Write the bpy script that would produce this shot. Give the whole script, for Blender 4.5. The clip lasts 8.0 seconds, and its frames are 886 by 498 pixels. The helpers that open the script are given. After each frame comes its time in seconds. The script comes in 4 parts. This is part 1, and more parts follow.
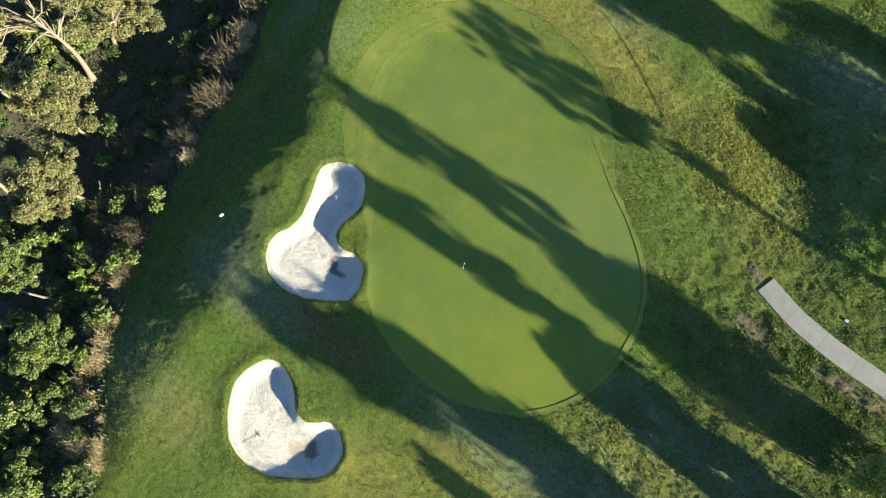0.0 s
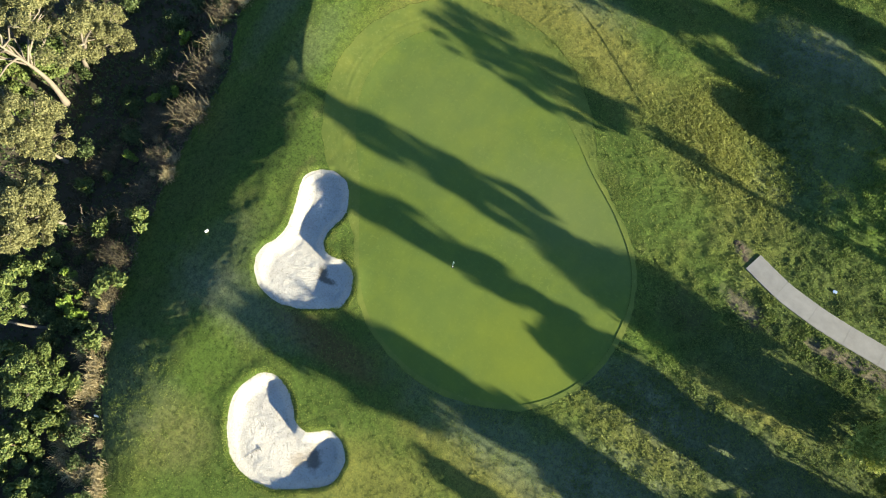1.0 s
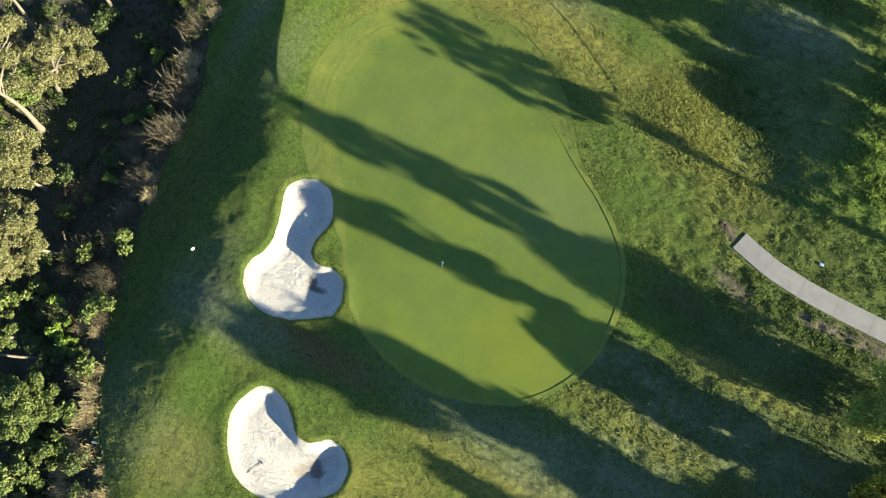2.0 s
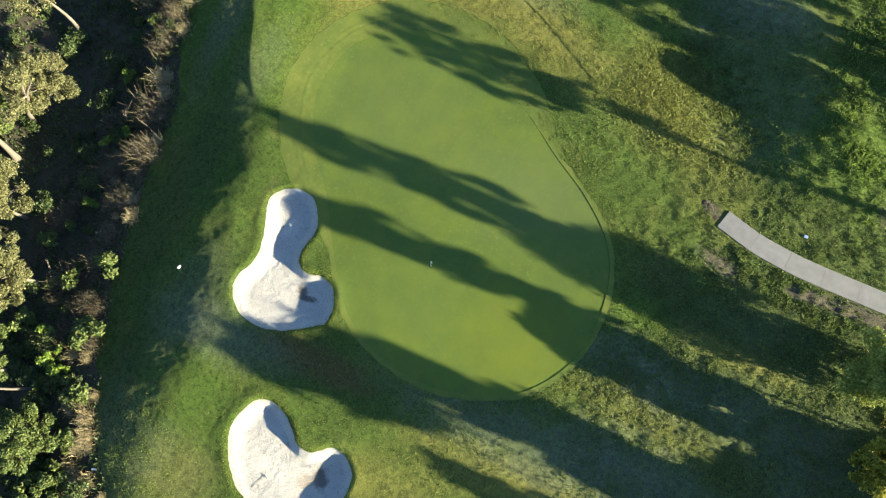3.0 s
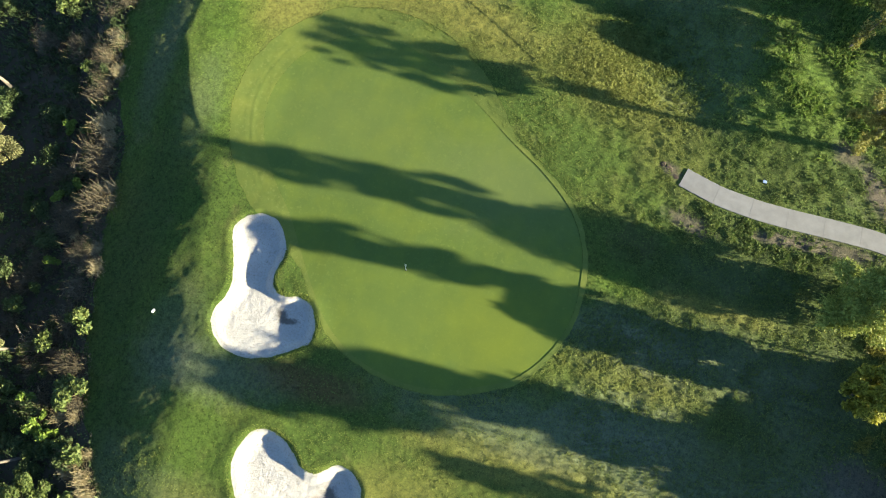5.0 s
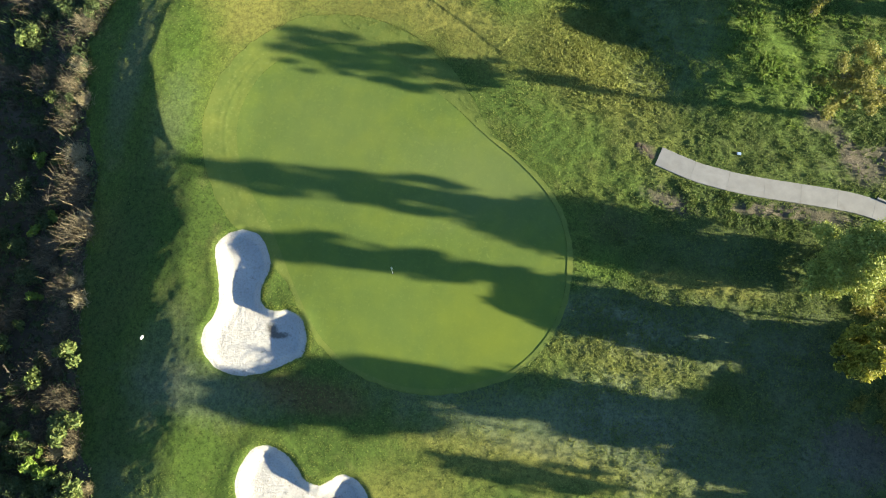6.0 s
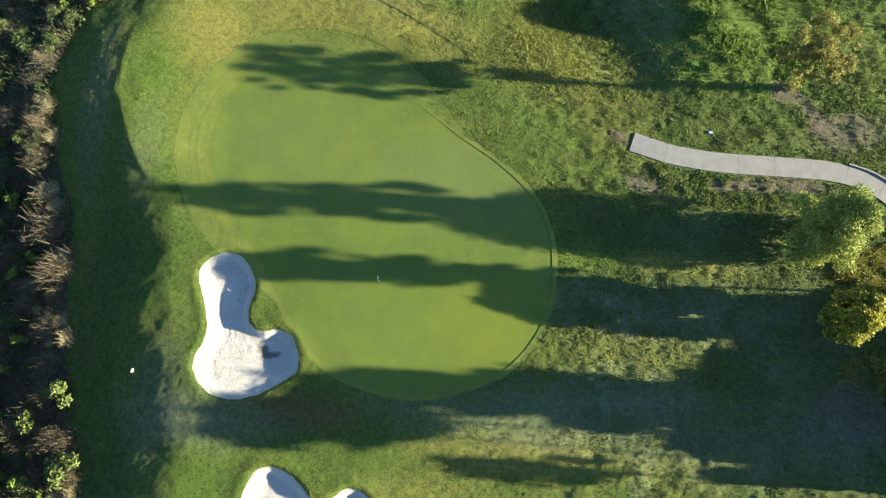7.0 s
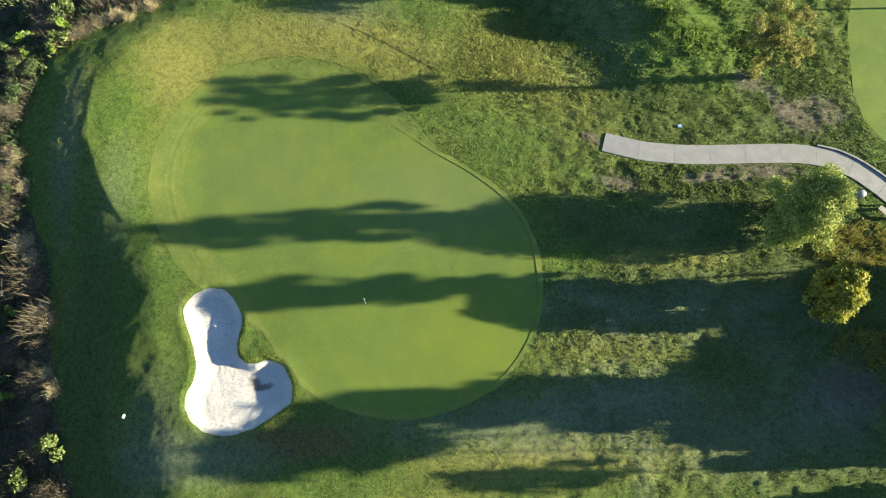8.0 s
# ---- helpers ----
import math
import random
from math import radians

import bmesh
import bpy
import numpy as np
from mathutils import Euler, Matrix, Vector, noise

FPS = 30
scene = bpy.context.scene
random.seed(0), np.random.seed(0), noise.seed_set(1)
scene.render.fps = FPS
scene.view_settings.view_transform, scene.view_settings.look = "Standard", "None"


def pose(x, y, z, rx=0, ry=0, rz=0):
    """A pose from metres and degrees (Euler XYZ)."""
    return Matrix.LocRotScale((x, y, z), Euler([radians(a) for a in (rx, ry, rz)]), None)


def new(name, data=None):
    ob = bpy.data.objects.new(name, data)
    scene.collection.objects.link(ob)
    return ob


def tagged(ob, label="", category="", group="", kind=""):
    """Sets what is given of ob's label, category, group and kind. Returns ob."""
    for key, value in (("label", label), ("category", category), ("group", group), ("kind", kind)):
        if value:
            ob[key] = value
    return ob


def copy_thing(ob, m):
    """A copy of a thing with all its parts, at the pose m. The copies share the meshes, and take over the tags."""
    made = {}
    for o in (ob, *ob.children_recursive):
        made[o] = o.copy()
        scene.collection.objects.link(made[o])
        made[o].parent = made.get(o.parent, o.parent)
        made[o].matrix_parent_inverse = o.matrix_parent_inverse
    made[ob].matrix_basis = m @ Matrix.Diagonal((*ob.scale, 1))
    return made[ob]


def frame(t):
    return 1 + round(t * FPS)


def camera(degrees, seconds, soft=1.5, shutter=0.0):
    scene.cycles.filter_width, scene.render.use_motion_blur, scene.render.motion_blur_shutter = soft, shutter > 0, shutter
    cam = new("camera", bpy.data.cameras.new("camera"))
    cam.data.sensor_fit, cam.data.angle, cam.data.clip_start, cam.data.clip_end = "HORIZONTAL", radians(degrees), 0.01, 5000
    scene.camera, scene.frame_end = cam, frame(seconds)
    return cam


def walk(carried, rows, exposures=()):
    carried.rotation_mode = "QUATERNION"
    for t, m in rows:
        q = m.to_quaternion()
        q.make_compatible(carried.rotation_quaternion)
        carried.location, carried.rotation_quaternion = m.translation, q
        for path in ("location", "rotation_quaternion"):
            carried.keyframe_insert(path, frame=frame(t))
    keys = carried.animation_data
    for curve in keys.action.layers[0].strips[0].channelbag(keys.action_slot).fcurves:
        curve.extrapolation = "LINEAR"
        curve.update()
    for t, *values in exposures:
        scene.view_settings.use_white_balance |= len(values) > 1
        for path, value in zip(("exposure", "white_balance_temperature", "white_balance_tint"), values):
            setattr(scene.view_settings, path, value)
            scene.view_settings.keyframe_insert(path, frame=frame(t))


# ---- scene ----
# A drone hovers 55 m over a golf green and turns about its own upright axis.
cam = camera(64.5, 8.0, soft=1.1)
EYE_Z = 55.0
PATH = [
    (0, 13.661, -0.353, 38.277),
    (0.5, 13.663, -0.323, 36.152),
    (1, 13.670, -0.331, 34.090),
    (1.5, 13.717, -0.320, 32.047),
    (3, 13.695, -0.292, 25.587),
    (3.5, 13.685, -0.291, 23.427),
    (4, 13.666, -0.305, 21.148),
    (4.5, 13.669, -0.334, 18.726),
    (6, 13.627, -0.349, 10.822),
    (6.5, 13.661, -0.353, 8.121),
    (7, 13.964, -0.351, 5.394),
    (7.5, 14.518, -0.359, 2.686),
    (8, 15.219, -0.377, 0.000),
]
walk(cam, [(t, pose(0, 0, EYE_Z, rx, ry, rz)) for t, rx, ry, rz in PATH], exposures=[(0, 2.63 - 0.12), (4, 2.63 - 0.02), (8, 2.63 + 0.06)])

# ---- light: a low warm sun from +x and a clear sky ----
SUN_EL, SUN_AZ = 12.0, 2.0          # degrees above the ground, degrees from +x towards +y
sun = new("sun", bpy.data.lights.new("sun", "SUN"))
sun.data.energy, sun.data.angle, sun.data.color = 5.6, radians(0.5), (0.98, 0.86, 0.58)
ce = math.cos(radians(SUN_EL))
SUN_DIR = Vector((ce * math.cos(radians(SUN_AZ)), ce * math.sin(radians(SUN_AZ)), math.sin(radians(SUN_EL))))
sun.matrix_world = Matrix.Translation((120, 0, 60)) @ SUN_DIR.to_track_quat("Z", "Y").to_matrix().to_4x4()
world = bpy.data.worlds.new("sky")
scene.world = world
world.use_nodes = True
wn = world.node_tree.nodes
sky = wn.new("ShaderNodeTexSky")
sky.sky_type, sky.sun_disc = "NISHITA", False
sky.sun_elevation, sky.sun_rotation = radians(SUN_EL), radians(90 - SUN_AZ)
sky.air_density, sky.dust_density, sky.ozone_density = 1.0, 0.2, 3.0
world.node_tree.links.new(sky.outputs[0], wn["Background"].inputs[0])
wn["Background"].inputs[1].default_value = 0.064

# ---- small numeric helpers ----
RNG = np.random.RandomState(7)
TABLE = RNG.rand(256, 256)


def vnoise(x, y, size, shift=0.0):
    """Smooth random field between 0 and 1, cells of the given size in metres."""
    u, v = np.asarray(x, float) / size + shift, np.asarray(y, float) / size + shift * 1.7
    i, j = np.floor(u).astype(int), np.floor(v).astype(int)
    a, b = u - i, v - j
    a, b = a * a * (3 - 2 * a), b * b * (3 - 2 * b)
    p = lambda di, dj: TABLE[(i + di) % 256, (j + dj) % 256]
    return (p(0, 0) * (1 - a) + p(1, 0) * a) * (1 - b) + (p(0, 1) * (1 - a) + p(1, 1) * a) * b


def fbm(x, y, size, shift=0.0, octaves=3):
    total, weight = 0, 0
    for o in range(octaves):
        total, weight = total + vnoise(x, y, size / 2 ** o, shift + 3.1 * o) * 0.5 ** o, weight + 0.5 ** o
    return total / weight


def smooth(a, b, x):
    s = np.clip((np.asarray(x, float) - a) / (b - a), 0, 1)
    return s * s * (3 - 2 * s)


def closed_curve(points, steps=10):
    """A smooth closed line through a few points."""
    p, out = np.array(points, float), []
    n = len(p)
    for i in range(n):
        a, b, c, d = p[i - 1], p[i], p[(i + 1) % n], p[(i + 2) % n]
        for k in range(steps):
            s = k / steps
            out.append(0.5 * (2 * b + (c - a) * s + (2 * a - 5 * b + 4 * c - d) * s * s + (3 * b - a - 3 * c + d) * s ** 3))
    return np.array(out)


def curve_sdf(line, x, y):
    """Signed distance to a closed line, below 0 inside it."""
    x, y = np.asarray(x, float), np.asarray(y, float)
    best, inside = np.full(x.shape, 1e9), np.zeros(x.shape, bool)
    for (ax, ay), (bx, by) in zip(line, np.roll(line, -1, 0)):
        ex, ey = bx - ax, by - ay
        s = np.clip(((x - ax) * ex + (y - ay) * ey) / (ex * ex + ey * ey), 0, 1)
        best = np.minimum(best, (x - ax - s * ex) ** 2 + (y - ay - s * ey) ** 2)
        if ay != by:
            inside ^= ((ay > y) != (by > y)) & (x < ax + (y - ay) / ey * ex)
    return np.where(inside, -1, 1) * np.sqrt(best)


def capsule(x, y, a, b, ra, rb):
    ex, ey = b[0] - a[0], b[1] - a[1]
    s = np.clip(((x - a[0]) * ex + (y - a[1]) * ey) / (ex * ex + ey * ey + 1e-9), 0, 1)
    return np.hypot(x - a[0] - s * ex, y - a[1] - s * ey) - (ra + (rb - ra) * s)


# ---- plan of the ground ----
GREEN_LINE = closed_curve([(2.87, 3.5), (4.9, 4.7), (6.75, 7.1), (7.75, 9.8), (7.95, 12.5), (7.4, 16), (5.7, 19), (2.8, 21.5), (-0.5, 23.5),
                           (-3.7, 25.7), (-6.6, 27.3), (-9.2, 28.8), (-12.5, 29.6), (-16.5, 29), (-19.5, 26.6), (-20.9, 23.8), (-21.2, 20.8),
                           (-20.4, 17.9), (-18.6, 15), (-16.1, 12.1), (-13.6, 8.5), (-11.3, 5.5), (-9.6, 3.9), (-7.2, 2.6), (-3.5, 1.9), (0, 2.3)])


def green_sdf(x, y):
    return curve_sdf(GREEN_LINE, x, y)


def collar_sdf(x, y, gs=None):
    gs = green_sdf(x, y) if gs is None else gs
    dx, dy = x + 7, y - 16
    toward = (-0.75 * dx + 0.66 * dy) / (np.hypot(dx, dy) + 1e-6)
    return gs - (0.40 + 2.45 * smooth(-0.1, 0.7, toward)) + 0.35 * (fbm(x, y, 0.9, 2.7) - 0.5)


BUNKER_A = closed_curve([(-20.1, 10.3), (-19.4, 11.25), (-18.25, 11.72), (-17.2, 11.58), (-16.4, 11.0), (-15.75, 9.9), (-15.52, 9.0), (-15.65, 8.0),
                         (-15.72, 7.1), (-15.45, 6.2), (-14.85, 5.78), (-14.1, 5.78), (-13.3, 6.0), (-12.55, 5.82), (-11.8, 5.2), (-11.3, 4.3),
                         (-11.17, 3.6), (-11.5, 2.6), (-12.5, 1.75), (-13.6, 1.05), (-15.0, 0.5), (-16.3, 0.3), (-17.6, 0.55), (-18.65, 1.3),
                         (-19.3, 2.4), (-19.35, 3.3), (-18.95, 4.5), (-18.82, 5.6), (-19.15, 6.9), (-19.75, 8.35), (-20.15, 9.4)], 5)
BUNKER_B = closed_curve([(-12.98, -4.5), (-12.1, -4.3), (-11.2, -4.5), (-10.4, -4.95), (-9.6, -5.6), (-8.8, -6.25), (-7.9, -6.45), (-7.2, -6.0),
                         (-6.6, -5.45), (-5.85, -5.28), (-5.05, -5.6), (-4.4, -6.1), (-4.0, -6.85), (-3.9, -7.65), (-4.15, -8.5), (-4.85, -9.3),
                         (-5.8, -10.0), (-6.8, -10.7), (-7.9, -11.2), (-9.05, -11.45), (-10.3, -11.35), (-11.45, -10.95), (-12.3, -10.25),
                         (-13.05, -9.3), (-13.7, -8.25), (-14.02, -7.2), (-13.95, -6.2), (-13.6, -5.2)], 5)


def outline_sdf(line, x, y):
    """curve_sdf near the line, a plain distance further off."""
    shape = np.shape(x)
    x, y = np.atleast_1d(np.asarray(x, float)), np.atleast_1d(np.asarray(y, float))
    (ax, ay), (bx, by) = line.min(0), line.max(0)
    d = np.hypot(np.maximum.reduce([ax - x, x - bx, 0 * x]), np.maximum.reduce([ay - y, y - by, 0 * y])) + 0.5
    near = d < 3.5
    d[near] = curve_sdf(line, x[near], y[near])
    return d.reshape(shape)


def bunker_a(x, y):
    return outline_sdf(BUNKER_A, x, y) + 0.22 * (fbm(x, y, 0.8, 4.2) - 0.5)


def bunker_b(x, y):
    return outline_sdf(BUNKER_B, x, y) + 0.22 * (fbm(x, y, 0.8, 8.2) - 0.5)


FAIRWAY = closed_curve([(38.0, 40.5), (37.0, 37.3), (36.3, 34.3), (36.0, 32.0), (35.95, 29.9), (36.1, 28.0), (36.6, 26.4), (37.5, 25.0), (39.5, 23.6),
                        (44, 23), (52, 25), (57, 33), (53, 43), (44, 46)], 6)


def fairway_sdf(x, y):
    return outline_sdf(FAIRWAY, x, y) + 0.4 * (fbm(x, y, 2.0, 2.0) - 0.5)


PATH_MID = np.array([(13.98, 24.36), (15.46, 23.95), (17.3, 23.5), (20.4, 23.22), (22.8, 23.2), (25.2, 23.28), (27.6, 23.33), (29.8, 23.35), (31.65, 23.17), (33.5, 22.7), (35.0, 21.9), (36.3, 20.9), (37.3, 20.0), (41, 16.4), (46, 11.8)])


def path_distance(x, y):
    d = np.full(np.shape(x), 1e9)
    for a, b in zip(PATH_MID[:-1], PATH_MID[1:]):
        d = np.minimum(d, capsule(x, y, a, b, 0, 0))
    return d


EDGE_Y = (-60, -17, -12.5, -8, -4, 0.5, 4, 8, 12, 15.5, 18.5, 25, 30, 34, 38, 44, 60)
EDGE_X = (-14, -17.2, -19.7, -19.9, -19.8, -20.8, -22.4, -23.7, -23.4, -25.0, -27.4, -30.2, -29.5, -26.6, -21.5, -12, 10)
FALL_Y, FALL = (-60, -18, -9, -4, 2, 10, 20, 26, 31, 36, 60), (0.10, 0.245, 0.255, 0.265, 0.29, 0.31, 0.31, 0.27, 0.22, 0.2, 0.2)
SCRUB_Y = (-60, -20, -16.5, -13.9, -11, -8, -4, -0.5, 3, 7.3, 10.6, 14.6, 18.7, 21, 24, 26, 30.5, 33.4, 35.2, 36.6, 38.3, 43, 60)
SCRUB_X = (-8, -16.6, -19.9, -22.0, -24.1, -26.3, -28.4, -29.7, -30.2, -31.8, -32.5, -32.8, -34.8, -35.2, -36.2, -36.6, -35.6, -34.0, -31.7, -29.4, -25.2, -16, 15)



def land(x, y):
    """Height of the bare ground without bunkers."""
    x, y = np.asarray(x, float), np.asarray(y, float)
    z = 0.30 * (fbm(x, y, 17, 5.0, 2) - 0.5)
    d = np.interp(y, EDGE_Y, EDGE_X) + (1.7 - 0.9 * smooth(5, -1, y)) * (fbm(x, y, 5, 9.0, 3) - 0.5) - x
    turn = 4.5 + 2.0 * smooth(20, 13, y)
    near = 0.888 * np.sqrt(turn) - 0.5
    z = z - np.interp(y, FALL_Y, FALL) * (np.sqrt(np.clip(d + near, 0, 14 - 5 * smooth(19, 27, y)) ** 2 + turn) - np.sqrt(turn)) - 0.15 * smooth(-9, -2, y) * np.clip(d - 8.5, 0, 8) + 0.16 * np.clip(d - 21, 0, 30)
    z = z + 0.07 * np.exp(-((d + 0.3) / 0.4) ** 2) * smooth(16, 19, y) * smooth(31, 28, y)
    z = z + 0.40 * smooth(-19, -28, x) * smooth(16.5, 21, y) * smooth(38, 32, y)      # made-up rise to the ridge, tilts the rough to the sun to brighten it
    shift = 0.9 * np.clip(y - 31.7, 0, 14)
    off = x - 13.4 + shift
    z = z - 0.90 * np.exp(-(off / np.where(off < 0, 6.0, 3.6 + 0.12 * shift)) ** 2 - (np.clip(31.5 - y, 0, None) / 2.6) ** 2) * smooth(50, 45, y)
    z = z + 0.55 * np.exp(-((x - 22.6 + 0.9 * shift) / 3.6) ** 2 - (np.clip(36.5 - y, 0, None) / 5.0) ** 2) * smooth(48.5, 44, y)
    z = z + 0.25 * np.exp(-((x - 3.5) / 6) ** 2 - ((y - 36) / 6) ** 2)
    return z


def ground_z(x, y):
    x, y = np.asarray(x, float), np.asarray(y, float)
    z = land(x, y)
    for f in (bunker_a, bunker_b):
        s = f(x, y)
        z = z + 0.10 * np.exp(-(np.clip(s, 0, None) / 0.9) ** 2) * (s < 6) - 0.15 * np.clip(1 - s / 0.5, 0, 1) ** 2
    return z


def sand_z(f, x, y):
    """A bowl: steep under the sunward lip, rising gently to the opposite edge, with footprints and a raked ledge."""
    s = f(x, y)
    back = smooth(1.0, -0.5, f(x - 0.9, y))
    lobe = smooth(-0.8, 0.9, x - (-14.6 if f is bunker_a else -7.9))
    shoal = smooth(1.6, 3.3, y) if f is bunker_a else smooth(-10.3, -8.3, y + 0.25 * (x + 8))
    depth = 0.06 + (0.41 + 0.03 * lobe) * (0.42 + 0.58 * shoal) * smooth(0, 0.75, -s) * (0.10 + 0.90 * back)
    ledge = 0.06 * smooth(-1.35, -1.1, s) * smooth(0.3, 0.9, lobe) * (1.0 if f is bunker_a else 0.4)
    trodden = smooth(0.40, 0.62, fbm(x, y, 1.9, 3.0, 2))
    foot = 0.02 * (fbm(x, y, 1.3, 1.0, 2) - 0.5) + 0.034 * (vnoise(x, y, 0.25, 2.0) - 0.5) * (0.45 + 0.8 * trodden)
    return ground_z(x, y) - depth + ledge + foot * smooth(0, 0.5, -s)


# ---- materials ----
def material(name, rough=0.9, spec=0.2):
    m = bpy.data.materials.new(name)
    m.use_nodes = True
    b = m.node_tree.nodes["Principled BSDF"]
    b.inputs["Roughness"].default_value, b.inputs["Specular IOR Level"].default_value = rough, spec
    return m, m.node_tree.nodes, m.node_tree.links, b


def node_noise(m, scale, detail=3.0, rough=0.55, stretch=None, offset=0.0):
    n, l = m.node_tree.nodes, m.node_tree.links
    tc, mp, tx = n.new("ShaderNodeTexCoord"), n.new("ShaderNodeMapping"), n.new("ShaderNodeTexNoise")
    l.new(tc.outputs["Object"], mp.inputs[0])
    mp.inputs["Location"].default_value = (offset, offset * 0.7, 0)
    if stretch:
        mp.inputs["Scale"].default_value = stretch
    l.new(mp.outputs[0], tx.inputs["Vector"])
    tx.inputs["Scale"].default_value, tx.inputs["Detail"].default_value, tx.inputs["Roughness"].default_value = scale, detail, rough
    return tx.outputs["Fac"]


def ramp(m, fac, stops):
    n, l = m.node_tree.nodes, m.node_tree.links
    r = n.new("ShaderNodeValToRGB")
    e = r.color_ramp.elements
    while len(e) < len(stops):
        e.new(0.5)
    for el, (p, c) in zip(e, stops):
        el.position, el.color = p, (*c, 1) if len(c) == 3 else c
    l.new(fac, r.inputs[0])
    return r.outputs[0]


def mix(m, fac, a, b, how="MIX"):
    n, l = m.node_tree.nodes, m.node_tree.links
    x = n.new("ShaderNodeMix")
    x.data_type, x.blend_type = "RGBA", how
    for sock, v in ((x.inputs[0], fac), (x.inputs[6], a), (x.inputs[7], b)):
        if isinstance(v, (int, float)):
            sock.default_value = v
        elif isinstance(v, tuple):
            sock.default_value = (*v, 1)
        else:
            l.new(v, sock)
    return x.outputs[2]


def bump(m, bsdf, height, strength, distance):
    n, l = m.node_tree.nodes, m.node_tree.links
    b = n.new("ShaderNodeBump")
    b.inputs["Strength"].default_value, b.inputs["Distance"].default_value = strength, distance
    l.new(height, b.inputs["Height"])
    l.new(b.outputs[0], bsdf.inputs["Normal"])


def spot(m, x, y, rx, ry, soft=0.5, wobble=0.5, turn=0.0):
    """1 within an uneven patch of the ground, 0 outside."""
    n, l = m.node_tree.nodes, m.node_tree.links
    tc, mp, ln = n.new("ShaderNodeTexCoord"), n.new("ShaderNodeMapping"), n.new("ShaderNodeVectorMath")
    mp.vector_type = "TEXTURE"
    l.new(tc.outputs["Object"], mp.inputs[0])
    mp.inputs["Location"].default_value, mp.inputs["Scale"].default_value = (x, y, 0), (rx, ry, 1000)
    mp.inputs["Rotation"].default_value = (0, 0, radians(turn))
    ln.operation = "LENGTH"
    l.new(mp.outputs[0], ln.inputs[0])
    nz = node_noise(m, 1.2 / min(rx, ry) + 0.15, 4.0, 0.6, offset=x)
    add = n.new("ShaderNodeMath")
    add.operation = "MULTIPLY_ADD"
    l.new(nz, add.inputs[0])
    add.inputs[1].default_value = wobble * 2
    l.new(ln.outputs["Value"], add.inputs[2])
    r = n.new("ShaderNodeMapRange")
    r.interpolation_type = "SMOOTHSTEP"
    l.new(add.outputs[0], r.inputs["Value"])
    r.inputs["From Min"].default_value, r.inputs["From Max"].default_value = 1 + wobble + soft, 1 + wobble - soft
    return r.outputs[0]


def times(m, fac, k):
    n, l = m.node_tree.nodes, m.node_tree.links
    x = n.new("ShaderNodeMath")
    x.operation = "MULTIPLY"
    l.new(fac, x.inputs[0])
    x.inputs[1].default_value = k
    return x.outputs[0]


# patches of dry and of lush turf: x, y, half-widths, weight, turn; the ground and the grass on it share them
DRY = ((-13.5, 34.2, 6.5, 2.8, 0.75, 0), (-5.0, 33.4, 5.5, 2.6, 0.8, -20), (5.5, 32.0, 5.5, 3.6, 0.6, -25), (-22.5, 31.5, 3.6, 4.4, 0.85, 25), (-24.0, 24.5, 1.6, 6.0, 0.35, 10), (8.0, -1.6, 9.0, 1.6, 0.7, 0), (13.0, 6.8, 6.0, 1.5, 0.45, 0), (19.0, 14.2, 4.5, 0.9, 0.55, 0), (-2.5, -7.0, 6.0, 2.6, 0.6, 20), (12.5, 27.5, 3.0, 5.0, 0.35, 30))
LUSH = ((-26.0, 23.5, 2.4, 6.5, 0.55, 8), (20.5, 34.0, 6.5, 4.5, 0.5, 0), (10.5, 14.0, 2.4, 1.0, 0.5, 0), (-18.0, -7.5, 3.0, 4.0, 0.3, 0))


def turf_tint(m, col, dry, lush):
    for patches, c in ((DRY, dry), (LUSH, lush)):
        for x, y, rx, ry, k, t in patches:
            col = mix(m, times(m, spot(m, x, y, rx, ry, 0.7, 0.6, t), k), col, c)
    return col


SOIL = ((12.9, 24.7, 0.9, 0.55, -30), (26.5, 21.6, 4.0, 0.75, 2), (15.3, 20.6, 2.0, 0.8, -15), (32.0, 27.0, 3.0, 1.8, 10), (22.5, 21.2, 2.2, 0.5, 6), (26.9, 30.2, 1.3, 1.1, -20), (29.4, 27.9, 0.9, 2.2, 35), (31.5, 3.4, 3.4, 2.4, 0))


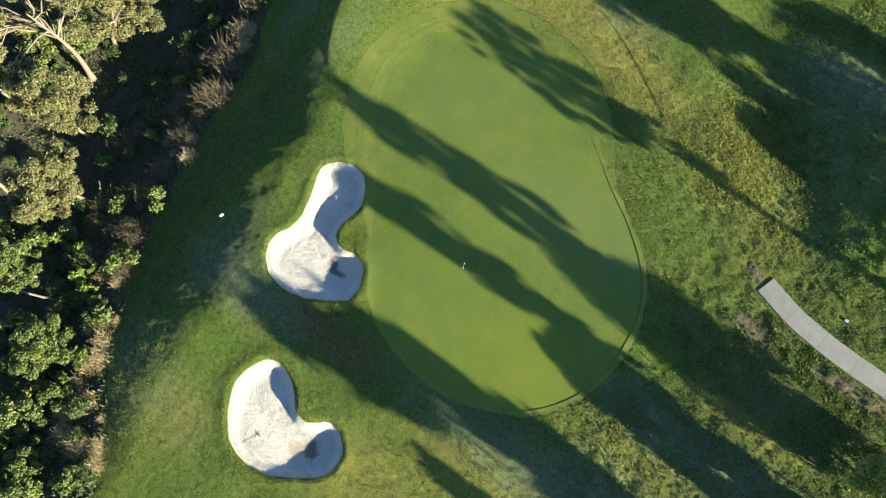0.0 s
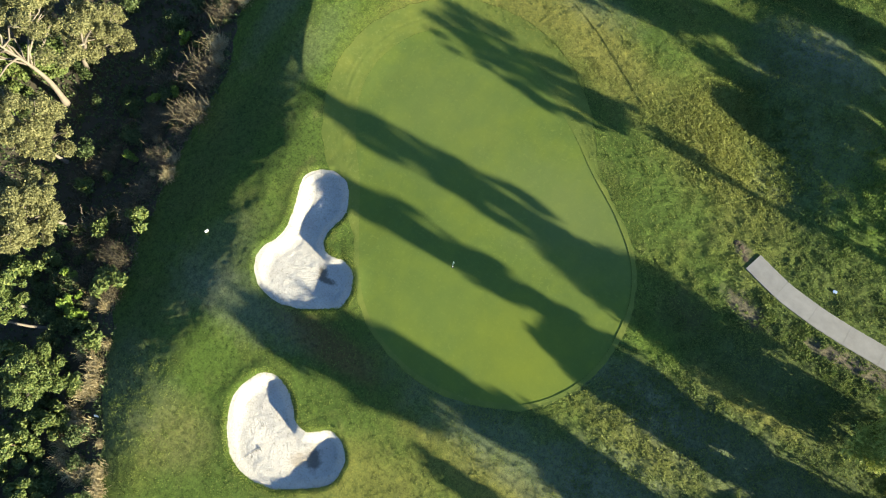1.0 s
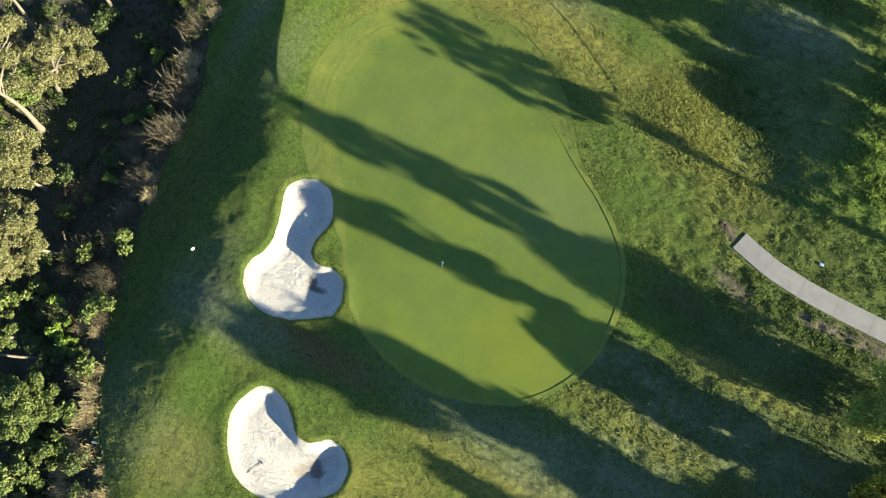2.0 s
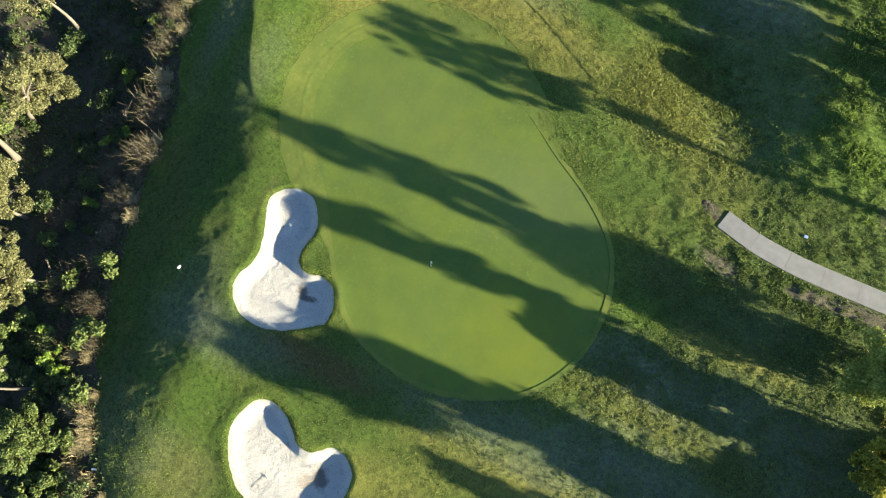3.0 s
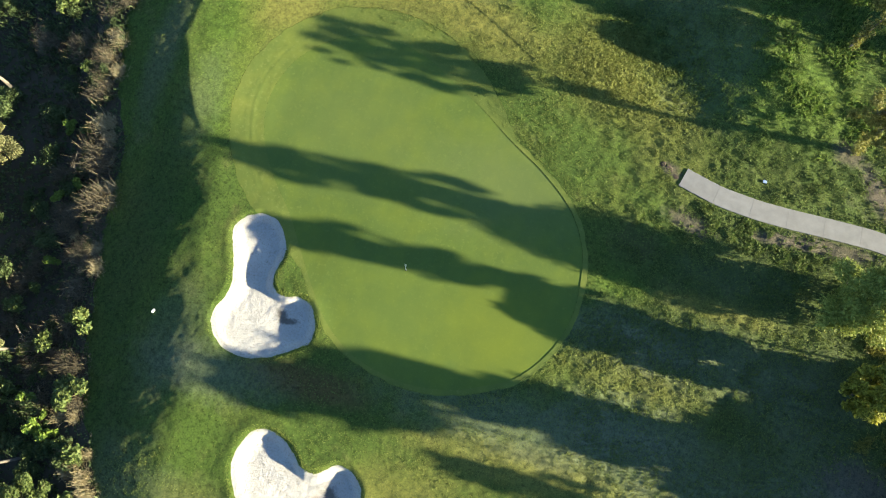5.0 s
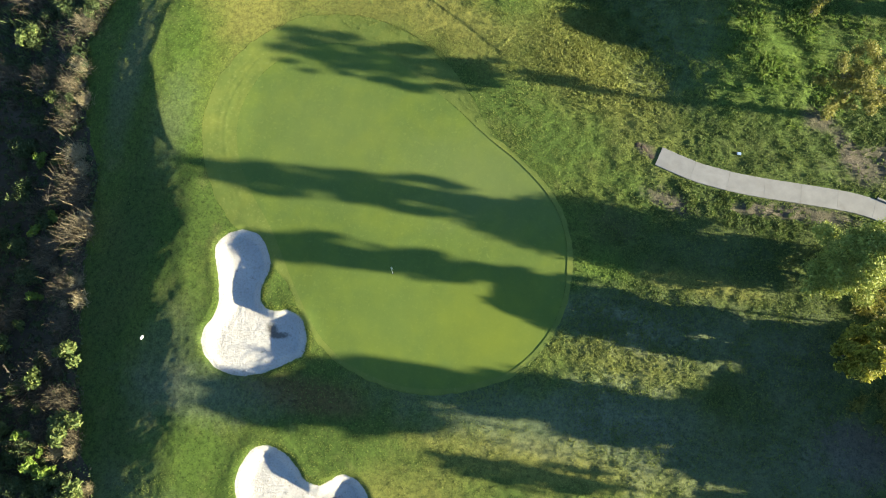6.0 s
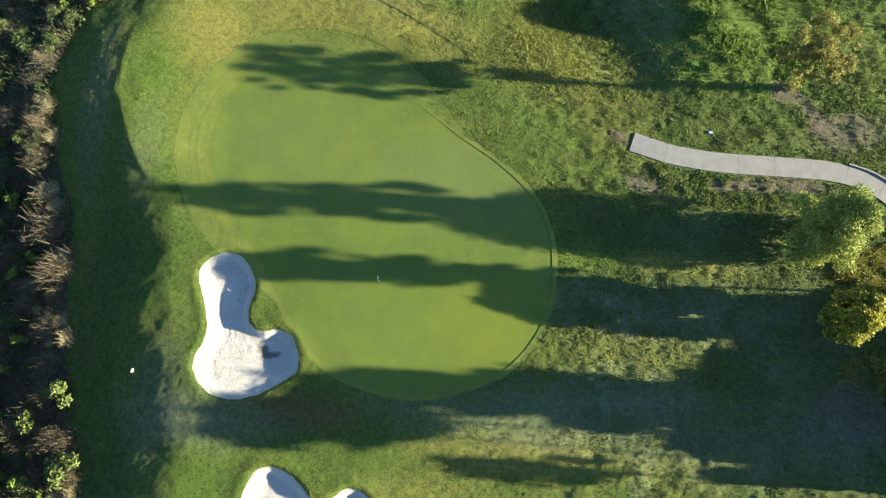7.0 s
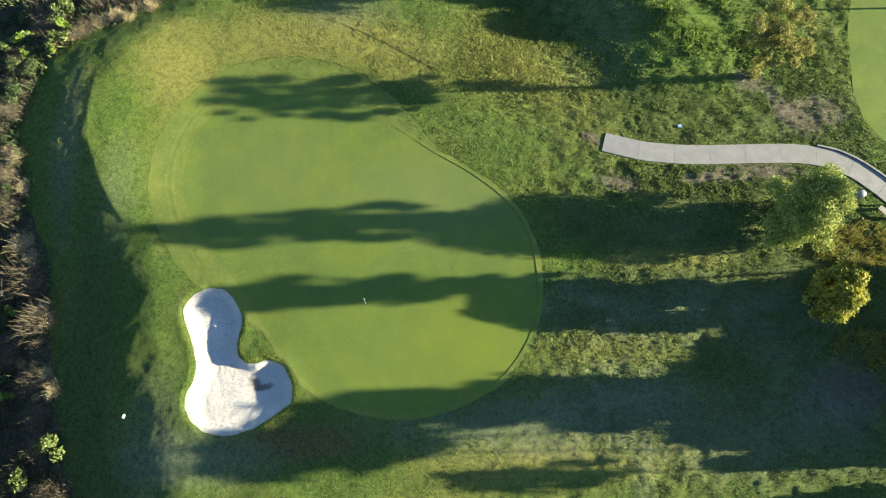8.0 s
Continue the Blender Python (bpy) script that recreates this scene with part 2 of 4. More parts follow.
def grass_rough():
    m, n, l, b = material("rough_grass_ground", 0.95, 0.1)
    col = ramp(m, node_noise(m, 0.16, 5, 0.6), [(0.3, (0.064, 0.112, 0.022)), (0.5, (0.090, 0.142, 0.028)), (0.7, (0.132, 0.156, 0.037))])
    col = mix(m, times(m, node_noise(m, 1.7, 5, 0.7, offset=5), 0.8), col, (0.038, 0.070, 0.018))
    col = mix(m, times(m, ramp(m, node_noise(m, 0.45, 4, 0.65, offset=11), [(0.55, (0, 0, 0)), (0.75, (1, 1, 1))]), 0.38), col, (0.165, 0.15, 0.065))
    col = mix(m, times(m, ramp(m, node_noise(m, 6.0, 3, 0.6, offset=31), [(0.46, (0, 0, 0)), (0.62, (1, 1, 1))]), 0.4), col, (0.04, 0.06, 0.018))
    # thin weedy turf over bare soil on the path's side, also darkened to deepen the shade
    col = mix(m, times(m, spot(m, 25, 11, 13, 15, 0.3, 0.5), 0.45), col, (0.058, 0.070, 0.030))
    col = mix(m, times(m, spot(m, 24, 27, 13, 8, 0.3, 0.5), 0.35), col, (0.055, 0.080, 0.026))
    col = turf_tint(m, col, (0.165, 0.164, 0.045), (0.080, 0.140, 0.022))
    # worn brown turf by the bunkers and, down the western bank, dark strips that paint in deeper shade
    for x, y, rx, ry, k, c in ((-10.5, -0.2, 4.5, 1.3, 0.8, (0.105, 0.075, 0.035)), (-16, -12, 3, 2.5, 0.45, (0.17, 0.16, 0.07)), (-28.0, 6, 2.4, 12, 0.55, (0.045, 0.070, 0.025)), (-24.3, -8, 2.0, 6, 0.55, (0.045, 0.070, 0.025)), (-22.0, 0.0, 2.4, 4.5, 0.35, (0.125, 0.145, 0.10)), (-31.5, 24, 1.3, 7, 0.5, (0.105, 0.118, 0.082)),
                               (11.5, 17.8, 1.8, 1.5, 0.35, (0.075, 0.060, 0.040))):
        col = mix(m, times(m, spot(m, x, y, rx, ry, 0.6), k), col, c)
    # bare soil by the path and the tree
    soil = (0.096, 0.083, 0.070)
    for x, y, rx, ry, t in SOIL:
        col = mix(m, times(m, spot(m, x, y, rx, ry, 0.5, 0.8, t), 0.8), col, soil)
    # grey dew lying in the hollows, also painted over shadow bands to lift and grey them
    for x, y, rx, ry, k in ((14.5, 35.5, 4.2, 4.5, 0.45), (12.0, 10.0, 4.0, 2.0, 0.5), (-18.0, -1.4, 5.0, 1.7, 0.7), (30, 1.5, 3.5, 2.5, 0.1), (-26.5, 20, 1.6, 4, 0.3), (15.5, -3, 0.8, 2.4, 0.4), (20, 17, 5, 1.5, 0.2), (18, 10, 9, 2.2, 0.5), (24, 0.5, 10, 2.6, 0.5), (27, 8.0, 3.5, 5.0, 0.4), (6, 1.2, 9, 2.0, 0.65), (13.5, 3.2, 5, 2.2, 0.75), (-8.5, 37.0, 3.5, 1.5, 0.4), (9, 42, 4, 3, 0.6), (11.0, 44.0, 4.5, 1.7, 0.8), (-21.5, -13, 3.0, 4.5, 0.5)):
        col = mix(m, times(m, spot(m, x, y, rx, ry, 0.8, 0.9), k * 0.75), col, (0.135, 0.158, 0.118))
    col = mix(m, 0.75, col, ramp(m, node_noise(m, 2.6, 6, 0.75, offset=41), [(0.34, (0.36, 0.40, 0.38)), (0.5, (0.9, 0.9, 0.9)), (0.64, (1.2, 1.16, 1.0))]), "MULTIPLY")
    # fine random dark mottle for the gaps between the blades
    col = mix(m, 0.6, col, ramp(m, node_noise(m, 7.0, 5, 0.7, offset=57), [(0.36, (0.34, 0.36, 0.34)), (0.52, (1, 1, 1))]), "MULTIPLY")
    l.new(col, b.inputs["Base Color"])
    bump(m, b, node_noise(m, 8.0, 7, 0.85), 1.0, 0.14)
    return m


def grass_fine(name, a, c, d, bump_size, patches=()):
    m, n, l, b = material(name, 0.9, 0.15)
    col = ramp(m, node_noise(m, 0.17, 5, 0.65), [(0.3, a), (0.5, c), (0.68, d)])
    col = mix(m, times(m, node_noise(m, 0.9, 5, 0.65, stretch=(1, 0.45, 1), offset=3), 0.75), col, tuple(v * 0.58 for v in c))
    col = mix(m, times(m, ramp(m, node_noise(m, 0.35, 4, 0.6, offset=17), [(0.45, (0, 0, 0)), (0.7, (1, 1, 1))]), 0.4), col, (d[0] * 1.12, d[1] * 1.08, d[2] * 0.8))
    col = mix(m, times(m, ramp(m, node_noise(m, 3.5, 4, 0.7, offset=9), [(0.55, (0, 0, 0)), (0.72, (1, 1, 1))]), 0.4), col, (d[0] * 1.4, d[1] * 1.3, d[2] * 2.0))
    for x, y, rx, ry, k, tint in patches:
        col = mix(m, times(m, spot(m, x, y, rx, ry, 0.9, 0.7), k), col, tint)
    col = mix(m, times(m, node_noise(m, 9.0, 4, 0.75, offset=13), 0.4), col, tuple(v * 0.6 for v in c))
    l.new(col, b.inputs["Base Color"])
    bump(m, b, node_noise(m, 22.0, 4, 0.7), 0.35, bump_size)
    return m


def sand_material():
    m, n, l, b = material("bunker_sand", 0.95, 0.1)
    col = ramp(m, node_noise(m, 0.8, 5, 0.6), [(0.3, (0.36, 0.359, 0.354)), (0.6, (0.43, 0.427, 0.42)), (0.8, (0.48, 0.473, 0.46))])
    col = mix(m, times(m, ramp(m, node_noise(m, 7.0, 5, 0.7, offset=2), [(0.49, (0, 0, 0)), (0.60, (1, 1, 1))]), 0.5), col, (0.28, 0.262, 0.235))
    col = mix(m, times(m, ramp(m, node_noise(m, 3.0, 6, 0.75, offset=33), [(0.58, (0, 0, 0)), (0.66, (1, 1, 1))]), 0.6), col, (0.15, 0.125, 0.09))
    col = mix(m, times(m, node_noise(m, 18.0, 5, 0.8, offset=21), 0.5), col, (0.29, 0.285, 0.27))
    # dark grey-brown spots in the sand
    for x, y, rx, ry, t in ((-14.25, 4.3, 0.55, 0.38, -40), (-13.6, 3.95, 0.75, 0.25, 12), (-6.25, -7.75, 0.55, 0.8, 30)):
        col = mix(m, times(m, spot(m, x, y, rx, ry, 0.5, 0.8, t), 0.85), col, (0.085, 0.078, 0.068))
    col = mix(m, times(m, spot(m, -7.1, -8.3, 0.7, 0.5, 0.6, 0.8, 30), 0.5), col, (0.24, 0.19, 0.13))
    l.new(col, b.inputs["Base Color"])
    bump(m, b, node_noise(m, 6.0, 6, 0.75), 1.0, 0.16)
    return m


def concrete_material():
    m, n, l, b = material("path_concrete", 0.85, 0.3)
    oi = n.new("ShaderNodeObjectInfo")
    col = ramp(m, node_noise(m, 1.3, 6, 0.65), [(0.3, (0.140, 0.144, 0.148)), (0.7, (0.195, 0.199, 0.203))])
    col = mix(m, times(m, oi.outputs["Random"], 0.3), col, (0.15, 0.149, 0.146))
    col = mix(m, times(m, ramp(m, node_noise(m, 0.7, 5, 0.7, offset=6), [(0.55, (0, 0, 0)), (0.75, (1, 1, 1))]), 0.5), col, (0.12, 0.115, 0.105))
    l.new(col, b.inputs["Base Color"])
    bump(m, b, node_noise(m, 40.0, 4, 0.6), 0.3, 0.01)
    return m


def leaf_material(name, dark, mid, light, through_light=0.3, rough=0.6, turf=False):
    """Foliage: every leaf differs a little, every plant too."""
    m, n, l, b = material(name, rough, 0.25)
    geo, oi = n.new("ShaderNodeNewGeometry"), n.new("ShaderNodeObjectInfo")
    col = ramp(m, geo.outputs["Random Per Island"], [(0.0, dark), (0.5, mid), (1.0, light)])
    col = mix(m, times(m, oi.outputs["Random"], 0.35), col, mid)
    col = mix(m, times(m, node_noise(m, 1.5, 3, 0.6), 0.5), col, dark)
    if turf:
        col = turf_tint(m, col, (0.200, 0.205, 0.052), (0.115, 0.195, 0.03))
    l.new(col, b.inputs["Base Color"])
    tr = n.new("ShaderNodeBsdfTranslucent")
    l.new(col, tr.inputs[0])
    sh = n.new("ShaderNodeMixShader")
    sh.inputs[0].default_value = through_light
    l.new(b.outputs[0], sh.inputs[1])
    l.new(tr.outputs[0], sh.inputs[2])
    l.new(sh.outputs[0], n["Material Output"].inputs[0])
    return m


def plain(name, color, rough=0.6, metal=0.0, vary=0.25, scale=6.0):
    m, n, l, b = material(name, rough, 0.35)
    b.inputs["Metallic"].default_value = metal
    col = mix(m, times(m, node_noise(m, scale, 5, 0.65), vary * 2), color, tuple(v * 0.45 for v in color))
    l.new(col, b.inputs["Base Color"])
    bump(m, b, node_noise(m, scale * 4, 4, 0.6), 0.25, 0.02)
    return m


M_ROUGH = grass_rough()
M_GREEN = grass_fine("putting_green_turf", (0.066, 0.112, 0.025), (0.086, 0.131, 0.028), (0.112, 0.150, 0.023), 0.012, ((0, 19.5, 6, 3.5, 0.45, (0.110, 0.138, 0.055)), (-14, 21, 6, 5, 0.3, (0.105, 0.134, 0.046)), (3.0, 7.5, 4.5, 3.5, 0.5, (0.135, 0.165, 0.016)), (-6, 7, 4, 3, 0.3, (0.105, 0.143, 0.027))))
M_COLLAR = grass_fine("collar_turf", (0.078, 0.118, 0.026), (0.102, 0.140, 0.031), (0.142, 0.165, 0.038), 0.04)
M_FAIRWAY = grass_fine("fairway_turf", (0.078, 0.125, 0.026), (0.10, 0.15, 0.032), (0.13, 0.168, 0.036), 0.03)
M_SAND = sand_material()
M_LITTER = plain("leaf_litter_soil", (0.050, 0.046, 0.032), 0.95, 0, 0.45, 2.5)
M_CONCRETE = concrete_material()
M_TUFT = leaf_material("grass_blades", (0.07, 0.108, 0.022), (0.130, 0.168, 0.034), (0.190, 0.215, 0.056), 0.25, 0.8, True)
M_LUSH = leaf_material("lush_grass_blades", (0.055, 0.105, 0.02), (0.11, 0.18, 0.032), (0.20, 0.245, 0.055), 0.4, 0.8)
M_WEED = leaf_material("weed_leaves", (0.044, 0.082, 0.020), (0.094, 0.135, 0.029), (0.168, 0.192, 0.054), 0.3, 0.75, True)
# blades coloured dark to stand in for shade at the mowing edge
M_EDGE_SHADE = leaf_material("shaded_edge_blades", (0.055, 0.075, 0.02), (0.085, 0.105, 0.03), (0.12, 0.14, 0.045), 0.2, 0.8)
M_FRINGE = leaf_material("bunker_fringe_blades", (0.11, 0.16, 0.03), (0.20, 0.255, 0.05), (0.32, 0.34, 0.085), 0.3, 0.8)
M_STRAW = leaf_material("straw_blades", (0.17, 0.14, 0.075), (0.40, 0.34, 0.20), (0.60, 0.53, 0.35), 0.35, 0.8)
M_EUC = leaf_material("gum_leaves", (0.072, 0.082, 0.036), (0.155, 0.160, 0.070), (0.27, 0.262, 0.128), 0.35)
M_EUC_GREEN = leaf_material("gum_leaves_green", (0.035, 0.062, 0.018), (0.085, 0.120, 0.032), (0.16, 0.18, 0.055), 0.2)
M_WILLOW = leaf_material("yellow_green_leaves", (0.085, 0.13, 0.026), (0.22, 0.265, 0.052), (0.38, 0.40, 0.11), 0.25)
M_YELLOW = leaf_material("golden_leaves", (0.085, 0.095, 0.012), (0.23, 0.235, 0.03), (0.42, 0.40, 0.06), 0.35)
M_DRYWEED = leaf_material("dry_weed_leaves", (0.085, 0.09, 0.02), (0.19, 0.19, 0.035), (0.33, 0.31, 0.07), 0.35)
M_BROWN = leaf_material("bronze_leaves", (0.085, 0.092, 0.022), (0.165, 0.168, 0.042), (0.28, 0.26, 0.072), 0.4)
M_SHRUB = leaf_material("dark_shrub_leaves", (0.025, 0.045, 0.015), (0.055, 0.085, 0.028), (0.11, 0.135, 0.05), 0.2)
M_LIME = leaf_material("lime_leaves", (0.062, 0.112, 0.015), (0.125, 0.19, 0.030), (0.22, 0.28, 0.06), 0.25)
M_TWIG = leaf_material("dry_twigs", (0.045, 0.040, 0.027), (0.105, 0.090, 0.060), (0.22, 0.19, 0.125), 0.1, 0.8)
M_BARK = plain("pale_gum_bark", (0.17, 0.150, 0.125), 0.85, 0, 0.6, 1.6)
M_BARK_DARK = plain("dark_bark", (0.12, 0.09, 0.065), 0.9, 0, 0.4, 5)
M_WHITE = plain("white_paint", (0.80, 0.80, 0.78), 0.4, 0, 0.06)
M_FLAG = plain("flag_cloth", (0.84, 0.82, 0.66), 0.8, 0, 0.05)
M_CUP = plain("cup_liner", (0.05, 0.05, 0.045), 0.6)
M_METAL = plain("galvanised_steel", (0.27, 0.28, 0.31), 0.5, 0.5, 0.2)
M_RAKE = plain("rake_plastic", (0.035, 0.03, 0.028), 0.5)
M_BLUE = plain("pale_blue_plastic", (0.25, 0.34, 0.52), 0.4, 0, 0.1)
M_STONE = plain("brown_soil_clod", (0.060, 0.044, 0.034), 0.95, 0, 0.4)
M_BOARD = plain("weathered_board", (0.34, 0.32, 0.29), 0.7, 0, 0.3)


# ---- mesh helpers ----
def raw_mesh(name, verts, tris, mat, soft=False):
    verts, tris = np.asarray(verts, np.float32), np.asarray(tris, np.int32)
    me = bpy.data.meshes.new(name)
    k = tris.shape[1]
    me.vertices.add(len(verts))
    me.vertices.foreach_set("co", verts.ravel())
    me.loops.add(tris.size)
    me.loops.foreach_set("vertex_index", tris.ravel())
    me.polygons.add(len(tris))
    me.polygons.foreach_set("loop_start", np.arange(0, tris.size, k, dtype=np.int32))
    me.polygons.foreach_set("loop_total", np.full(len(tris), k, np.int32))
    me.polygons.foreach_set("use_smooth", np.full(len(tris), soft))
    me.update(calc_edges=True)
    me.materials.append(mat)
    return me


def part(name, data, mat, parent, label=""):
    """One mesh object, from a bmesh or a mesh, under a thing or a part."""
    if isinstance(data, bmesh.types.BMesh):
        me = bpy.data.meshes.new(name)
        data.to_mesh(me)
        data.free()
        me.materials.append(mat)
        data = me
    ob = new(name, data)
    ob.parent = parent
    return tagged(ob, label)


def tube(points, radii, sides=8):
    """Vertices and quads of a bent tapering tube with a pointed end."""
    points, radii = [Vector([float(c) for c in p]) for p in points], [float(r) for r in radii]
    v, q = [], []
    for i, (p, r) in enumerate(zip(points, radii)):
        t = (points[min(i + 1, len(points) - 1)] - points[max(i - 1, 0)]).normalized()
        a = t.orthogonal().normalized()
        c = t.cross(a)
        for s in range(sides):
            w = 2 * math.pi * s / sides
            v.append(p + r * (math.cos(w) * a + math.sin(w) * c))
        if i:
            for s in range(sides):
                k = (i - 1) * sides
                q.append((k + s, k + (s + 1) % sides, k + sides + (s + 1) % sides, k + sides + s))
    return v, q


def tubes_mesh(name, lines, mat, sides=7):
    V, Q = [], []
    for pts, rad in lines:
        v, q = tube(pts, rad, sides)
        k = len(V)
        V += [tuple(p) for p in v]
        Q += [tuple(i + k for i in f) for f in q]
    return raw_mesh(name, V, Q, mat, True)


# ---- the ground, its green, collar and bunkers ----
def axis(lo, hi, step, far):
    inner, out, s = np.arange(lo, hi + step / 2, step), [], step
    x = 0.0
    while x < far:
        s *= 1.35
        x += s
        out.append(x)
    out = np.array(out)
    return np.concatenate([(lo - out)[::-1], inner, hi + out])


def sheet(name, field, height, mat, xs, ys, lift=0.0):
    """The part of a grid where field < 0, cut along field = 0."""
    X, Y = np.meshgrid(xs, ys, indexing="ij")
    S = field(X, Y)
    nx, ny = X.shape
    ids = np.arange(nx * ny).reshape(nx, ny)
    inn = S < 0
    count = inn[:-1, :-1].astype(int) + inn[1:, :-1] + inn[1:, 1:] + inn[:-1, 1:]
    full = count == 4
    quads = np.stack([ids[:-1, :-1][full], ids[1:, :-1][full], ids[1:, 1:][full], ids[:-1, 1:][full]], 1)
    px, py, sf = X.ravel(), Y.ravel(), S.ravel()
    ex, ey, cuts, polys = [], [], {}, []
    base = nx * ny
    for i, j in zip(*np.nonzero((count > 0) & (count < 4))):
        loop = [ids[i, j], ids[i + 1, j], ids[i + 1, j + 1], ids[i, j + 1]]
        poly = []
        for a, b in zip(loop, loop[1:] + loop[:1]):
            if sf[a] < 0:
                poly.append(a)
            if (sf[a] < 0) != (sf[b] < 0):
                key = (min(a, b), max(a, b))
                if key not in cuts:
                    s = sf[a] / (sf[a] - sf[b])
                    cuts[key] = base + len(ex)
                    ex.append(px[a] + (px[b] - px[a]) * s)
                    ey.append(py[a] + (py[b] - py[a]) * s)
                poly.append(cuts[key])
        for k in range(1, len(poly) - 1):
            polys.append((poly[0], poly[k], poly[k + 1]))
    ax, ay = np.concatenate([px, ex]), np.concatenate([py, ey])
    quads = np.concatenate([quads[:, [0, 1, 2]], quads[:, [0, 2, 3]]])
    tris = np.concatenate([quads, np.array(polys, int).reshape(-1, 3)])
    used, inv = np.unique(tris, return_inverse=True)
    ax, ay = ax[used], ay[used]
    me = raw_mesh(name, np.stack([ax, ay, height(ax, ay) + lift], 1), inv.reshape(-1, 3), mat, True)
    return new(name, me)


def sand_field(x, y):
    return np.minimum(bunker_a(x, y), bunker_b(x, y))


def mown_line(x, y):
    u = (x + 9.7) / 8.8
    return (y - 36.1 + 4.6 * u - 0.9 * u * (1 - u)) * 0.88


def mown_step(x, y):
    """The rough stands a little higher outside a curved mowing edge behind the green."""
    return 0.03 * smooth(-0.12, 0.12, mown_line(x, y)) * smooth(10, 3, mown_line(x, y)) * smooth(-11, -8, x) * smooth(1, -1, x)


def rough_relief(x, y):
    near = smooth(80, 60, np.hypot(x, y - 8)) * smooth(0.85, 1.8, path_distance(x, y))
    x, y, near = np.asarray(x, float), np.asarray(y, float), np.asarray(near, float).copy()
    by = (x > -27) & (x < 12) & (y > -2) & (y < 35)
    near[by] *= smooth(0.0, 1.3, collar_sdf(x[by], y[by]))
    fine = (0.030 + 0.04 * smooth(-2, 8, x)) * (vnoise(x, y, 0.36, 3.3) - 0.5)
    lumps = 0.20 * (fbm(x, y, 1.1, 6.1, 2) - 0.5) * smooth(4, 12, x) + 0.07 * (fbm(x, y, 1.6, 1.3, 2) - 0.5)
    return ground_z(x, y) + near * (fine + lumps) + mown_step(x, y)


def rest_field(x, y):
    return np.maximum.reduce([-collar_sdf(x, y), -sand_field(x, y), -fairway_sdf(x, y), -scrub_field(x, y)])


def scrub_field(x, y):
    """Below 0 where the uncut scrub stands."""
    return np.maximum(x - np.interp(y, SCRUB_Y, SCRUB_X) + 1.2 * (fbm(x, y, 2.2, 7.7) - 0.5), np.abs(y - 8) - 90)


def finer(line, lo, hi, step):
    return np.concatenate([line[line < lo], np.arange(lo, hi, step), line[line > hi]])


XS, YS = finer(axis(-38, 41, 0.2, 1500), -21, -3, 0.14), finer(axis(-26, 56, 0.2, 1500), -12.5, 12.5, 0.14)
tagged(sheet("ground", rest_field, rough_relief, M_ROUGH, XS, YS, 0.03), "uneven rough grass with dry, dewy and painted shade patches", "ground", kind="structure")
def collar_z(x, y):
    """Two mowing ridges run along the band."""
    s = green_sdf(x, y)
    west = smooth(-10, -16, x)
    lip = 0.003 + 0.027 * smooth(-6, 2, x)
    return ground_z(x, y) + lip + west * 0.008 * np.exp(-((s - 1.0) / 0.10) ** 2) + west * 0.007 * np.exp(-((s - 1.5) / 0.10) ** 2) + 0.012 * (vnoise(x, y, 0.3, 4.4) - 0.5)


gx, gy = np.arange(-26, 12.1, 0.3), np.arange(-1, 35, 0.3)
tagged(sheet("putting_green", lambda x, y: np.maximum(green_sdf(x, y), -bunker_a(x, y)), ground_z, M_GREEN, gx, gy, 0.0),
       "close-mown smooth putting green turf", "putting green", kind="structure")
tagged(sheet("green_collar", lambda x, y: np.maximum.reduce([collar_sdf(x, y), -green_sdf(x, y), -bunker_a(x, y)]), collar_z, M_COLLAR, np.arange(-26, 12.1, 0.12), np.arange(-1, 35, 0.12), 0.002),
       "band of slightly longer mown turf round the green", "turf", kind="structure")
tagged(sheet("sand_bunker", lambda x, y: bunker_a(x, y) - 0.1, lambda x, y: sand_z(bunker_a, x, y), M_SAND, np.arange(-22, -9, 0.12), np.arange(-1, 14, 0.12)),
       "white sand bunker shaped like a boot beside the green", "bunker", kind="structure")
tagged(sheet("sand_bunker", lambda x, y: bunker_b(x, y) - 0.1, lambda x, y: sand_z(bunker_b, x, y), M_SAND, np.arange(-16, -2, 0.12), np.arange(-13, -2, 0.12)),
       "white kidney-shaped sand bunker with a dark spot", "bunker", kind="structure")
tagged(sheet("fairway", fairway_sdf, ground_z, M_FAIRWAY, np.arange(34, 60, 0.35), np.arange(20, 48, 0.35), 0.01), "bright smooth mown fairway turf", "fairway", kind="structure")
tagged(sheet("scrub_floor", scrub_field, ground_z, M_LITTER, axis(-60, -8, 0.6, 100), np.arange(-82, 98.1, 0.6), 0.0), "dark soil and leaf litter under scrub", "ground", kind="structure")

# ---- the concrete path, slab by slab ----
def path_line(step):
    p = PATH_MID
    d = np.concatenate([[0], np.cumsum(np.hypot(*np.diff(p, axis=0).T))])
    s = np.arange(0, d[-1], step)
    xs, ys = np.interp(s, d, p[:, 0]), np.interp(s, d, p[:, 1])
    for _ in range(6):
        xs[1:-1], ys[1:-1] = (xs[:-2] + xs[1:-1] * 2 + xs[2:]) / 4, (ys[:-2] + ys[1:-1] * 2 + ys[2:]) / 4
    return s, xs, ys


